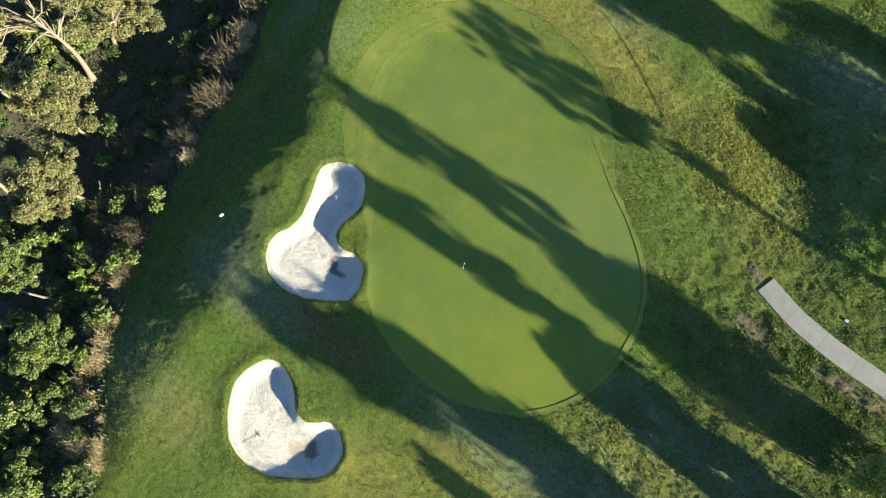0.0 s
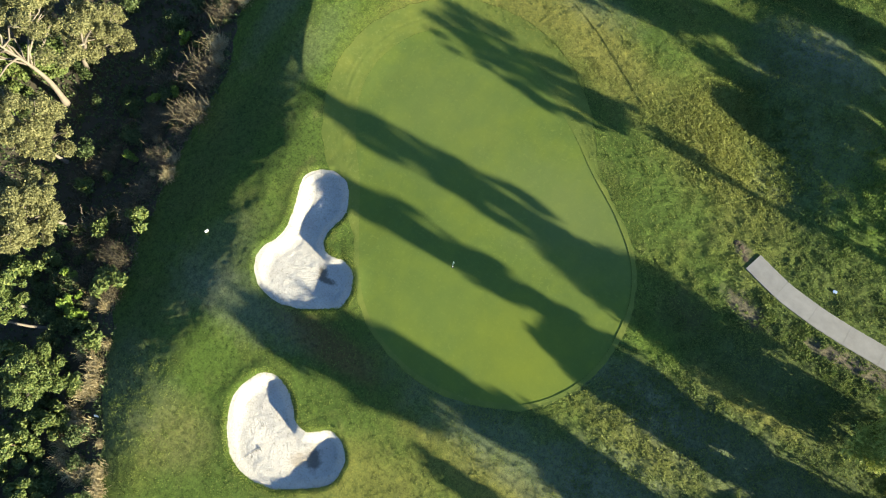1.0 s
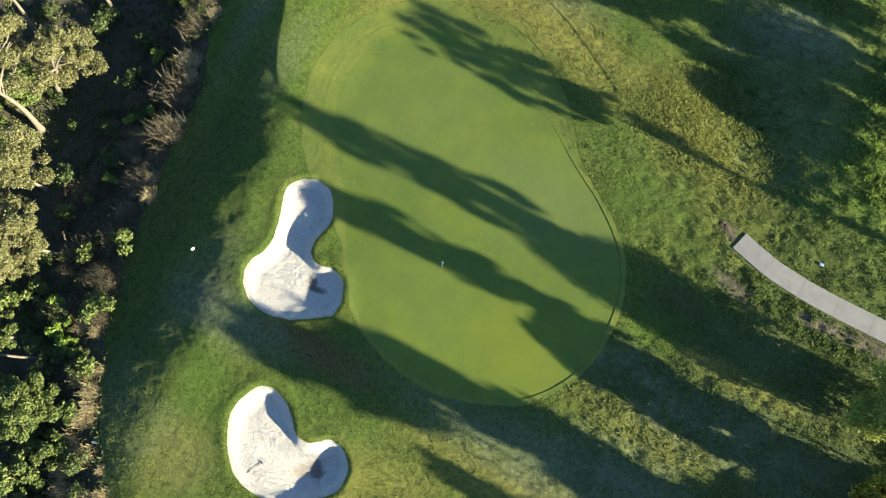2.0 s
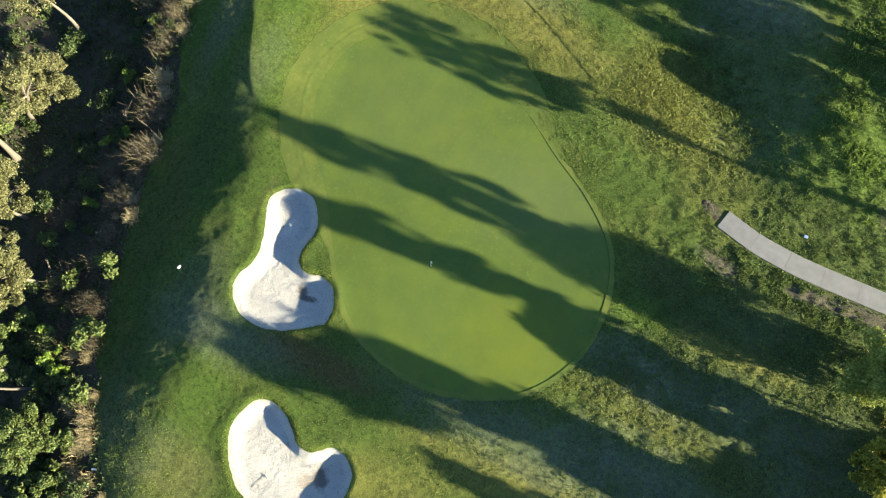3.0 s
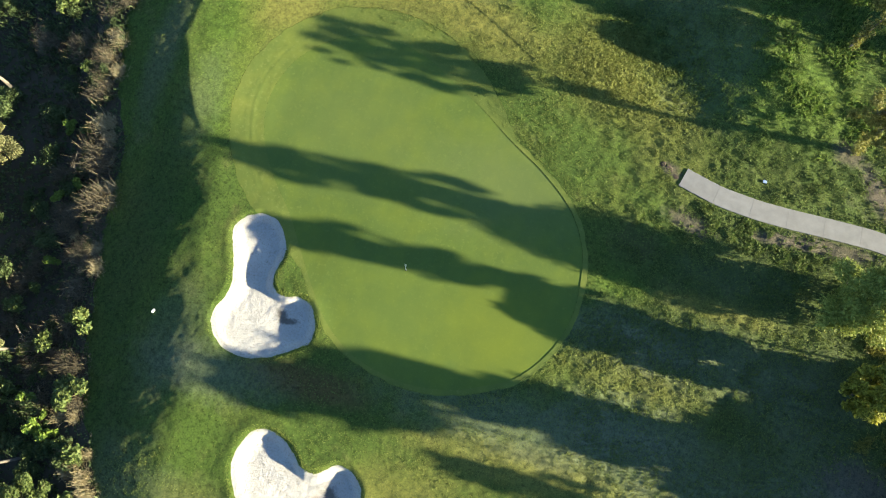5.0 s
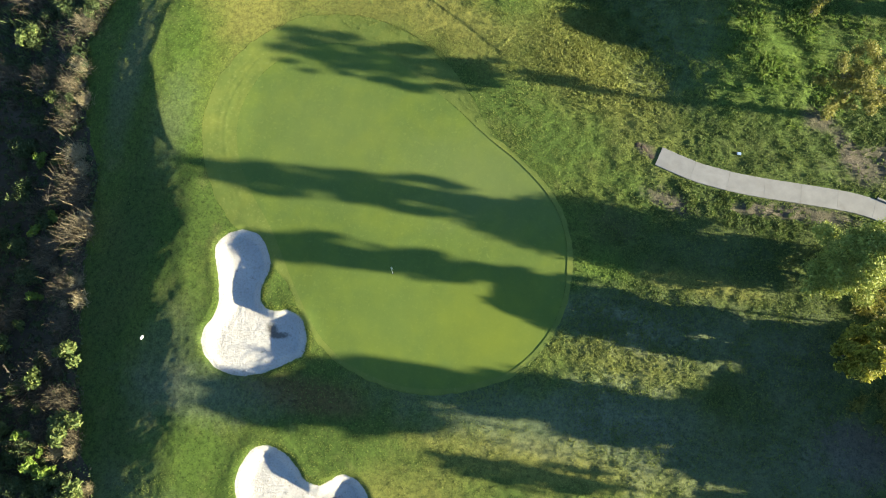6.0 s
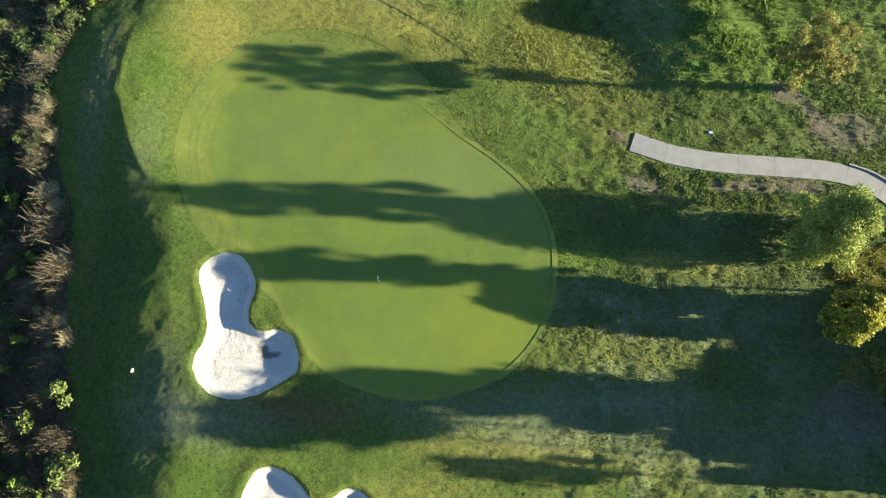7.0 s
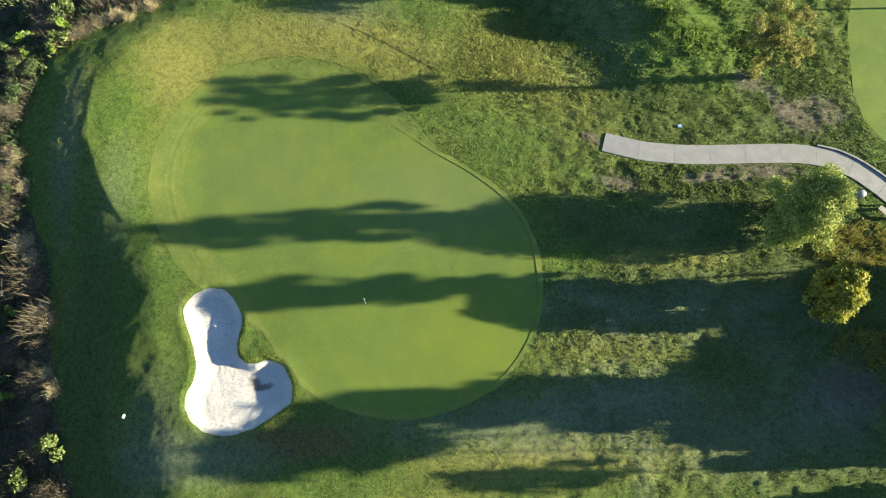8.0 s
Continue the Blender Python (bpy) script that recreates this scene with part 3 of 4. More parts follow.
path = tagged(new("path"), "narrow pale concrete cart path cast in slabs", "path", kind="structure")
ps, pxs, pys = path_line(0.25)
ptx, pty = np.gradient(pxs), np.gradient(pys)
ptl = np.hypot(ptx, pty)
pnx, pny = -pty / ptl, ptx / ptl
SLAB, HALF = 12, 0.86
for k in range(0, len(ps) - SLAB, SLAB):
    bm = bmesh.new()
    rows = []
    for i in range(k, k + SLAB + 1):
        trim = 0.006 * ((i == k) - (i == k + SLAB))
        cx, cy = pxs[i] + trim * ptx[i] / ptl[i], pys[i] + trim * pty[i] / ptl[i]
        row = []
        for side, z in ((-HALF, -0.1), (-HALF, 0.085), (-HALF + 0.02, 0.1), (HALF - 0.02, 0.1), (HALF, 0.085), (HALF, -0.1)):
            wob = side * (1 + 0.012 * math.sin(i * 1.9 + side))
            vx, vy = cx + pnx[i] * wob, cy + pny[i] * wob
            row.append(bm.verts.new((vx, vy, float(ground_z(cx, cy)) + z)))
        rows.append(row)
    for a, b in zip(rows, rows[1:]):
        for j in range(5):
            bm.faces.new((a[j], b[j], b[j + 1], a[j + 1]))
    bm.faces.new(rows[0])
    bm.faces.new(rows[-1][::-1])
    bmesh.ops.recalc_face_normals(bm, faces=bm.faces)
    part("slab", bm, M_CONCRETE, path)


# a low kerb along the outer side of the bend
first = int(np.argmin(np.abs(pxs - 31.9)))
for k in range(first, len(ps) - SLAB, SLAB):
    bm = bmesh.new()
    rows = []
    for i in range(k, k + SLAB + 1):
        trim = 0.008 * ((i == k) - (i == k + SLAB))
        cx, cy = pxs[i] + trim * ptx[i] / ptl[i], pys[i] + trim * pty[i] / ptl[i]
        rows.append([bm.verts.new((cx + pnx[i] * d, cy + pny[i] * d, float(ground_z(cx, cy)) + z)) for d, z in ((HALF + 0.03, -0.1), (HALF + 0.03, 0.19), (HALF + 0.05, 0.21), (HALF + 0.17, 0.21), (HALF + 0.19, 0.19), (HALF + 0.19, -0.1))])
    for a, b in zip(rows, rows[1:]):
        for j in range(5):
            bm.faces.new((a[j], b[j], b[j + 1], a[j + 1]))
    bm.faces.new(rows[0])
    bm.faces.new(rows[-1][::-1])
    bmesh.ops.recalc_face_normals(bm, faces=bm.faces)
    part("kerb", bm, M_CONCRETE, path, "low raised concrete kerb")


# ---- plants ----
def unit(v):
    return v / (np.linalg.norm(v, axis=-1, keepdims=True) + 1e-9)


def leaf_mesh(name, blobs, count, size, mat, seed, aspect=2.1, up=0.5, shell=0.4):
    """Many single leaves filling a few uneven clumps (x, y, z, radius, flatness)."""
    r = np.random.RandomState(seed)
    blobs = np.array(blobs, float)
    weight = blobs[:, 3] ** 2.2
    pick = r.choice(len(blobs), count, p=weight / weight.sum())
    d = unit(r.normal(size=(count, 3)))
    rad = (shell + (1 - shell) * r.rand(count) ** 0.7)
    rad *= 0.78 + 0.34 * vnoise(d[:, 0] * 3 + pick * 5.3, d[:, 1] * 3 + d[:, 2] * 2, 1.0) + 0.12 * r.rand(count)
    c = blobs[pick, :3] + d * (rad * blobs[pick, 3])[:, None] * np.stack([np.ones(count), np.ones(count), blobs[pick, 4]], 1)
    nrm = unit(d * 0.6 + r.normal(size=(count, 3)) * 0.75 + np.array([0, 0, up]))
    a = unit(np.cross(nrm, r.normal(size=(count, 3))))
    b = np.cross(nrm, a)
    s = size * (0.6 + 0.8 * r.rand(count))[:, None]
    V = np.stack([c - a * s * aspect / 2, c + b * s / 2 - a * s * 0.1, c + a * s * aspect / 2 - nrm * s * 0.2, c - b * s / 2 - a * s * 0.1], 1).reshape(-1, 3)
    return raw_mesh(name, V, np.arange(count * 4).reshape(-1, 4), mat)


def limb_line(a, b, r0, rng, sag=0.12, n=5):
    a, b = np.array(a, float), np.array(b, float)
    L = np.linalg.norm(b - a)
    pts = [tuple(a + (b - a) * s + rng.normal(size=3) * sag * L * 0.35 * math.sin(math.pi * s) + np.array([0, 0, 0.10 * L * math.sin(math.pi * s)])) for s in np.linspace(0, 1, n)]
    return pts, list(np.linspace(r0, r0 * 0.25, n))


def tree(name, x, y, height, low, width, leaf, bark, label, category="tree", seed=1, blobs=12, leaves=6000, size=0.16, trunk=0.16, lean=(0, 0), flat=0.8, limbs=7, up=0.3, group="", clump=(0.34, 0.22), reach=(0.25, 0.5), skirt=0, shell=0.35, poke=0.0, z=None, extra=(), clear=0.0, taper=0.7):
    """A tree: tapered trunk, limbs that fork out to the leaf clumps, and a crown of single leaves."""
    rng = np.random.RandomState(seed)
    root = tagged(new(name), label, category, group)
    root.matrix_basis = pose(x, y, float(ground_z(x, y)) - 0.05 if z is None else z)
    lx, ly = lean
    def stem(s):
        return np.array([lx * s + 0.026 * height * (math.sin(5 * s + seed) - math.sin(seed)), ly * s + 0.026 * height * (math.cos(4 * s + seed * 2) - math.cos(seed * 2)), height * 0.86 * s])
    n = 9
    part("trunk", tubes_mesh("trunk", [([tuple(stem(s)) for s in np.linspace(0, 1, n)], [trunk * (1.25 if i == 0 else 1) * (1 - 0.8 * i / (n - 1)) for i in range(n)])], bark, 9), bark, root)
    cl = []
    for i in range(blobs):
        s = (i + 0.5) / blobs
        zc = low + (height - low) * (0.12 + 0.76 * s)
        prof = math.sin(math.pi * min(1, 0.22 + 0.70 * s)) ** taper
        ang = i * 2.4 + rng.rand() * 0.9
        rr = width / 2 * prof * (reach[0] + reach[1] * rng.rand())
        base = stem(min(1.0, zc / (height * 0.86)))
        br = width / 2 * (clump[0] + clump[1] * rng.rand())
        cl.append((base[0] + rr * math.cos(ang), base[1] + rr * math.sin(ang), min(zc, height - br * flat * 0.8), br, flat))
    if clear:
        cl = [c for c in cl if not (c[0] > -0.6 and abs(c[1]) < clear)]
    for i in range(skirt):
        zc = low * (0.12 + 0.88 * (i + 0.5) / skirt)
        b = stem(zc / (height * 0.86))
        cl.append((b[0] + rng.normal() * 0.15, b[1] + rng.normal() * 0.15, zc, 0.34 + 0.22 * rng.rand(), 1.8))
    cl += list(extra)
    for i in range(limbs):
        c = cl[(i * len(cl)) // limbs]
        s = max(0.15, (c[2] - 0.28 * (height - low)) / (height * 0.86))
        p0 = stem(min(s, 0.92))
        pts, rad = limb_line(p0, np.array(c[:3]) + np.array([0.5, 0, 0.8]) * c[3] * poke, trunk * (0.30 + 0.08 * poke), rng)
        lines = [(pts, rad)]
        for k in range(3):
            e = np.array(c[:3]) + (rng.normal(size=3) * 0.55 + np.array([0.5, 0, 0.7]) * poke) * c[3]
            lines.append(limb_line(pts[2 + k % 2], e, trunk * (0.16 + 0.05 * poke), rng, n=4))
        part("limb", tubes_mesh("limb", lines, bark, 6), bark, root)
    part("crown", leaf_mesh("crown", cl, leaves, size, leaf, seed + 50, up=up, shell=shell), leaf, root)
    return root


def at_shadow(tip_x, y, base_x):
    """Where a tree must stand at base_x to throw its shadow's end to (tip_x, y), and how high it is."""
    L = base_x - tip_x
    return base_x, y + L * math.tan(radians(SUN_AZ)), L * math.tan(radians(SUN_EL)) / math.cos(radians(SUN_AZ))


# trees by the path
tree("young_gum_tree", 27.4, 30.4, 10.0, 5.0, 5.8, M_BROWN, M_BARK, "slender gum tree with sparse bronze-green leaves on bare soil", seed=3, blobs=56, leaves=19000, size=0.08, trunk=0.08, lean=(-1.6, -0.2), clump=(0.09, 0.13), reach=(0.1, 0.9), skirt=4, shell=0.0, limbs=12, poke=0.7, taper=0.25,
     extra=((0.0, 0.1, 0.5, 0.4, 1.4), (-0.2, 0.0, 1.2, 0.38, 1.5), (-0.2, 0.1, 2.0, 0.35, 1.5), (1.2, -0.3, 4.4, 0.45, 1.1), (1.6, 0.3, 5.0, 0.5, 1.1), (0.6, 0.0, 5.2, 0.5, 1.1)))
tree("young_gum_tree", 25.4, 40.0, 9.3, 5.4, 4.4, M_BROWN, M_BARK, "slender gum tree with bronze leaves among tall weeds", seed=5, blobs=26, leaves=8500, size=0.11, trunk=0.09, clump=(0.24, 0.2), reach=(0.2, 0.75), skirt=9, shell=0.0)
tree("willow_tree", 27.6, 16.4, 6.9, 0.2, 5.9, M_WILLOW, M_BARK_DARK, "dense bushy tree with narrow yellow-green leaves beside the path", seed=8, blobs=40, leaves=34000, size=0.095, trunk=0.14, lean=(1.9, 1.2), clump=(0.26, 0.16), reach=(0.2, 0.75), up=0.2)
tree("golden_wattle_tree", 29.9, 10.7, 6.5, 0.15, 4.4, M_YELLOW, M_BARK_DARK, "round bushy tree with golden-green leaves", seed=11, blobs=44, leaves=17000, size=0.135, trunk=0.12, clump=(0.17, 0.16), reach=(0.2, 0.75), up=0.2,
     extra=((0, -1.2, 2.4, 0.85, 1.0), (0.1, -1.2, 3.5, 0.9, 0.9), (0.2, -1.0, 4.7, 0.8, 0.9), (0.1, 1.1, 3.4, 0.8, 0.9)))

# unseen trees past the path, stood and filled out so their long shadows cross the green
for tip, y, bx, low, wide, seed, dense in ((-14.0, 40.6, 50, 0.7, 4.5, 36, 0.8), (-26.5, 16.25, 47, 0.60, 3.3, 21, 2.6), (-20.0, 11.6, 46, 0.70, 2.8, 22, 1.8), (-7.5, 11.1, 41, 0.60, 2.0, 23, 1.1), (-12.5, 2.3, 47, 0.30, 3.4, 24, 1.2), (-19.0, 0.2, 50, 0.70, 3.4, 25, 1.3),
                                           (-16.0, 1.5, 53, 0.55, 3.2, 30, 1.3), (-19.5, -1.8, 52, 0.77, 3.4, 26, 1.6), (-1.0, -3.3, 45, 0.66, 2.2, 27, 0.16), (-14.0, 1.2, 51, 0.38, 2.8, 39, 2.0), (-2.0, 38.4, 51, 0.6, 2.6, 40, 0.5), (-9.0, 0.7, 50, 0.4, 2.2, 61, 1.2), (2.5, 42.9, 48, 0.25, 5.7, 28, 2.6), (3.0, 47.6, 49, 0.72, 4.0, 29, 0.8), (4.5, 36.0, 48, 0.72, 3.6, 62, 1.5)):
    tx, ty, th = at_shadow(tip, y, bx)
    tree("gum_tree", tx, ty, th, th * low, wide, M_EUC_GREEN, M_BARK, "tall slender gum tree beyond the path", seed=seed, blobs=84, leaves=int(5600 * dense), size=0.21, trunk=0.12, clump=(0.07, 0.19), reach=(0.0, 1.05), limbs=14, shell=0.0, flat=1.3, taper=0.4, group="gum trees beyond the path")
# unseen bushes added to keep the sun off the ground by the path
for x, y, h, w, seed in ((40.5, 3.7, 7.6, 4.7, 31), (41.0, 1.2, 5.4, 4.0, 32), (41.5, 7.4, 4.8, 4.4, 33), (43.0, 11.9, 4.5, 4.8, 34), (39.0, -4.7, 3.1, 4.4, 35), (42.5, -0.7, 5.2, 2.2, 53), (45.0, 9.4, 5.0, 4.2, 38), (39.5, 5.0, 5.2, 3.4, 64)):
    tree("wattle_bush", x, y, h, 0.1, w, M_SHRUB, M_BARK_DARK, "dense dark green bush, unseen, placed for its shade", "bush", seed=seed, blobs=24, leaves=9000, size=0.2, trunk=0.1, clump=(0.3, 0.18), group="bushes beyond the path")

# gum trees standing in the gully
for x, y, h, low, w, leaf, seed, girth, poke, n in ((-35.4, -4.4, 10.2, 3.6, 6.4, M_EUC, 41, 0.16, 0.3, 36000), (-40.2, -0.1, 11.4, 4.2, 6.4, M_EUC, 42, 0.16, 0.7, 28000), (-44.1, 4.2, 12.6, 7.2, 9.0, M_EUC, 43, 0.29, 0.6, 42000),
                                                    (-44.2, 11.0, 6.2, 1.6, 6.0, M_EUC, 44, 0.16, 0.5, 20000), (-46.5, -1.6, 12.5, 5.0, 6.0, M_EUC, 45, 0.18, 0.9, 18000), (-41.0, -8.0, 11.0, 4.4, 5.0, M_EUC, 46, 0.18, 0.5, 14000),
                                                    (-27.2, -14.1, 6.0, 1.2, 4.8, M_EUC_GREEN, 47, 0.14, 0.2, 24000), (-33.0, -11.4, 8.0, 3.0, 4.2, M_EUC_GREEN, 48, 0.15, 0.3, 14000), (-49.5, 11.5, 13.0, 7.5, 6.5, M_EUC, 49, 0.2, 0.9, 7000),
                                                    (-46.0, 17.5, 11.0, 6.5, 5.5, M_EUC, 50, 0.2, 0.6, 6000), (-31.0, -19.5, 7.0, 2.0, 5.0, M_EUC_GREEN, 51, 0.15, 0.2, 9000), (-52.5, 4.0, 14, 8, 6.5, M_EUC, 52, 0.22, 1.0, 5000)):
    tree("gum_tree", x, y, h, low, w, leaf, M_BARK, "pale-barked gum tree with olive sunlit leaves in the scrub", seed=seed, blobs=46, leaves=n, size=0.085, trunk=girth, limbs=16, flat=0.7, clump=(0.13, 0.14) if seed != 43 else (0.14, 0.09), reach=(0.25, 0.75) if seed != 43 else (0.75, 0.5), poke=poke, group="gum trees in the scrub", clear=1.3 if seed == 43 else 0.0)

for x, y, h, w, seed in ((-25.6, -19.6, 4.2, 3.6, 55), (-24.6, -16.6, 3.0, 2.6, 56), (-26.6, -23.0, 4.0, 3.4, 57), (-46.8, 6.2, 4.2, 4.0, 58), (-46.6, 1.6, 4.0, 4.0, 59), (-48.5, 3.8, 5.0, 4.5, 54), (-22.3, -21.3, 3.2, 2.8, 65), (-18.7, -20.2, 2.4, 2.2, 66), (-21.2, -23.2, 3.4, 3.0, 67)):
    tree("green_bush", x, y, h, 0.2, w, M_EUC_GREEN, M_BARK_DARK, "tall mid-green bush in the scrub", "bush", seed=seed, blobs=22, leaves=6500, size=0.14, trunk=0.08, clump=(0.2, 0.16), reach=(0.25, 0.7), group="green bushes in the scrub")


def bush(name, leaf, label, category, seed, width, height, leaves, size, blobs=7, twigs=6, up=0.6):
    rng = np.random.RandomState(seed)
    root = tagged(new(name), label, category, category + "s in the scrub")
    cl = [(rng.normal() * width * 0.2, rng.normal() * width * 0.2, height * (0.3 + 0.45 * rng.rand()), width * (0.2 + 0.12 * rng.rand()), 0.8) for _ in range(blobs)]
    lines = [limb_line((0, 0, -0.1), (c[0], c[1], c[2]), 0.035, rng, n=4) for c in cl[:twigs]]
    part("stems", tubes_mesh("stems", lines, M_BARK_DARK, 5), M_BARK_DARK, root)
    part("foliage", leaf_mesh("foliage", cl, leaves, size, leaf, seed + 9, up=up, shell=0.3), leaf, root)
    return root


def blade_clump(name, mat, label, category, seed, blades, length, spread, group, thick=1.0):
    """A clump of thin arching blades, each one bent in three pieces."""
    r = np.random.RandomState(seed)
    V, F = [], []
    for i in range(blades):
        ang, out, L = r.rand() * 6.283, spread * (0.15 + 0.75 * r.rand()), length * (0.5 + 0.6 * r.rand())
        d, w = np.array([math.cos(ang), math.sin(ang)]), thick * (0.012 + 0.016 * r.rand())
        sx, sy = -d[1] * w, d[0] * w
        o = r.normal(size=2) * spread * 0.42
        k = len(V)
        for s, ww in ((0, 1), (0.5, 0.8), (1, 0.15)):
            px, py, pz = o[0] + d[0] * out * s ** 1.5, o[1] + d[1] * out * s ** 1.5, L * (s - 0.35 * s * s)
            V += [(px - sx * ww, py - sy * ww, pz), (px + sx * ww, py + sy * ww, pz)]
        F += [(k, k + 1, k + 3, k + 2), (k + 2, k + 3, k + 5, k + 4)]
    root = tagged(new(name), label, category, group)
    part("grass_tuft", raw_mesh("grass_tuft", V, F, mat), mat, root)
    return root


def scatter(protos, count, seed, accept, box, lo, hi):
    """Copies of a few plants over a stretch of the plan; the first ones are moved into place too."""
    r, placed, tries = np.random.RandomState(seed), 0, 0
    free = list(protos)
    while placed < count and tries < count * 60:
        tries += 1
        x, y = box[0] + r.rand() * (box[2] - box[0]), box[1] + r.rand() * (box[3] - box[1])
        if not accept(x, y, r):
            continue
        s = lo + (hi - lo) * r.rand() ** 1.5
        m = pose(x, y, float(ground_z(x, y)) - 0.03, 0, 0, r.rand() * 360) @ Matrix.Diagonal((s, s, s * (0.8 + 0.4 * r.rand()), 1))
        if free:
            free.pop().matrix_basis = m
        else:
            copy_thing(protos[r.randint(len(protos))], m)
        placed += 1


def scrub_in(x, y):
    return float(np.interp(y, SCRUB_Y, SCRUB_X)) - x


SCRUB_BOX = (-54, -30, -14, 46)
shrubs = [bush("shrub", M_SHRUB, "dark green leafy shrub in dense scrub", "shrub", 60 + i, 2.2, 1.5, 820, 0.105) for i in range(4)]
scatter(shrubs, 270, 1, lambda x, y, r: 0.7 < scrub_in(x, y) < 20 and r.rand() < 1.3 - scrub_in(x, y) / 20, SCRUB_BOX, 0.45, 1.2)
greens = [bush("green_shrub", M_EUC_GREEN, "mid-green leafy shrub in the scrub", "green shrub", 70 + i, 1.8, 1.8, 800, 0.14) for i in range(2)]
scatter(greens, 56, 2, lambda x, y, r: 0.6 < scrub_in(x, y) < 14 and (y < -4 or r.rand() < 0.12), SCRUB_BOX, 0.6, 1.5)
twiggy = [blade_clump("dry_bush", M_TWIG, "grey-brown bare twiggy bush", "dry bush", 80 + i, 340, 1.2, 0.9, "dry bushes in the scrub", 0.6) for i in range(3)]
scatter(twiggy, 110, 3, lambda x, y, r: 0.3 < scrub_in(x, y) < 9 and y > -8, SCRUB_BOX, 0.6, 1.5)
for x, y, s in ((-34.6, 13.5, 1.7), (-35.0, 12.3, 1.5), (-35.3, 6.5, 1.6), (-32.6, 4.7, 1.6), (-31.8, 5.4, 1.4), (-36.5, 20.2, 1.4), (-36.8, 21.9, 1.5), (-34.2, 9.9, 1.3), (-32.1, 7.4, 1.0), (-35.0, 8.0, 1.4), (-33.8, 9.4, 1.2), (-36.0, 13.8, 1.3)):
    copy_thing(twiggy[int(x * -10) % 3], pose(x, y, float(ground_z(x, y)) - 0.03, 0, 0, y * 50) @ Matrix.Scale(s, 4))
straw = [blade_clump("straw_clump", M_STRAW, "clump of dry straw-coloured grass at the scrub edge", "dry grass", 90 + i, 300, 1.1, 0.75, "straw clumps along the scrub", 0.9) for i in range(3)]
scatter(straw, 22, 4, lambda x, y, r: 0.0 < scrub_in(x, y) < (3.2 if y < 0 or y > 22 else 2.4), SCRUB_BOX, 0.5, 1.7)
for x, y, s in ((-27.4, -7.8, 1.0), (-27.1, -10.4, 1.1), (-25.8, -10.7, 1.4), (-26.3, -11.7, 1.3), (-24.6, -11.7, 1.4), (-23.8, -12.7, 1.5), (-24.0, -13.7, 1.4), (-25.0, -10.0, 0.8), (-23.8, -15.4, 1.3), (-23.0, -15.9, 1.4), (-22.9, -17.6, 1.5), (-20.3, -15.9, 0.8), (-22.0, -18.8, 1.6), (-20.8, -18.1, 1.2), (-19.9, -18.2, 1.3), (-19.0, -17.5, 1.2), (-18.0, -18.6, 1.3), (-18.5, -18.1, 1.1),
                (-36.7, 23.9, 1.6), (-36.0, 23.4, 1.7), (-36.4, 21.8, 1.7), (-35.2, 20.7, 1.6), (-36.0, 19.3, 1.4), (-32.9, 34.7, 1.5), (-32.0, 35.3, 1.6), (-30.6, 36.4, 1.7), (-28.9, 37.0, 1.8), (-27.8, 36.6, 1.4), (-27.2, 37.7, 1.6), (-25.9, 37.9, 1.5), (-29.7, 36.9, 1.5), (-34.4, 33.9, 1.4), (-31.4, 5.3, 1.6), (-31.9, 9.4, 1.4), (-34.3, 13.6, 1.6), (-34.2, 15.0, 1.7), (-33.7, 13.0, 1.3), (-34.4, 6.1, 1.3), (-35.5, 6.6, 1.3), (-35.0, 7.9, 1.2), (-34.6, 16.4, 1.3)):
    copy_thing(straw[int(x * -10) % 3], pose(x, y, float(ground_z(x, y)) - 0.03, 0, 0, x * 50) @ Matrix.Scale(s * (0.75 if y > -5 else 0.9), 4))
lime = bush("lime_bush", M_LIME, "small bright lime-green bush catching the sun", "lime bush", 101, 1.0, 1.5, 420, 0.13, blobs=4)
for i, (x, y, s) in enumerate(((-35.5, 3.4, 1.1), (-37.1, 8.8, 1.1), (-35.8, 10.5, 1.0), (-31.8, -7.4, 1.3), (-30.3, -9.3, 1.3), (-29.1, -9.7, 1.2), (-29.9, -8.3, 0.8), (-26.4, -14.6, 0.8), (-38.8, 15.5, 1.1), (-33.9, 36.0, 1.2), (-37.3, 34.4, 1.3), (-34.0, 33.2, 0.8), (-36.6, 33.0, 0.8))):
    m = pose(x, y, float(ground_z(x, y)) - 0.03, 0, 0, 77 * i) @ Matrix.Scale(s, 4)
    if i == 0:
        lime.matrix_basis = m
    else:
        copy_thing(lime, m)


# ---- low growth that nobody could count ----
def coarse(x, y):
    """1 where the rough stands in rank, uneven clumps."""
    return np.maximum(smooth(1.15, 0.65, np.hypot((x - 8.5) / 7, (y - 33) / 6)), smooth(1.15, 0.65, np.hypot((x + 22) / 4, (y + 12) / 5)))


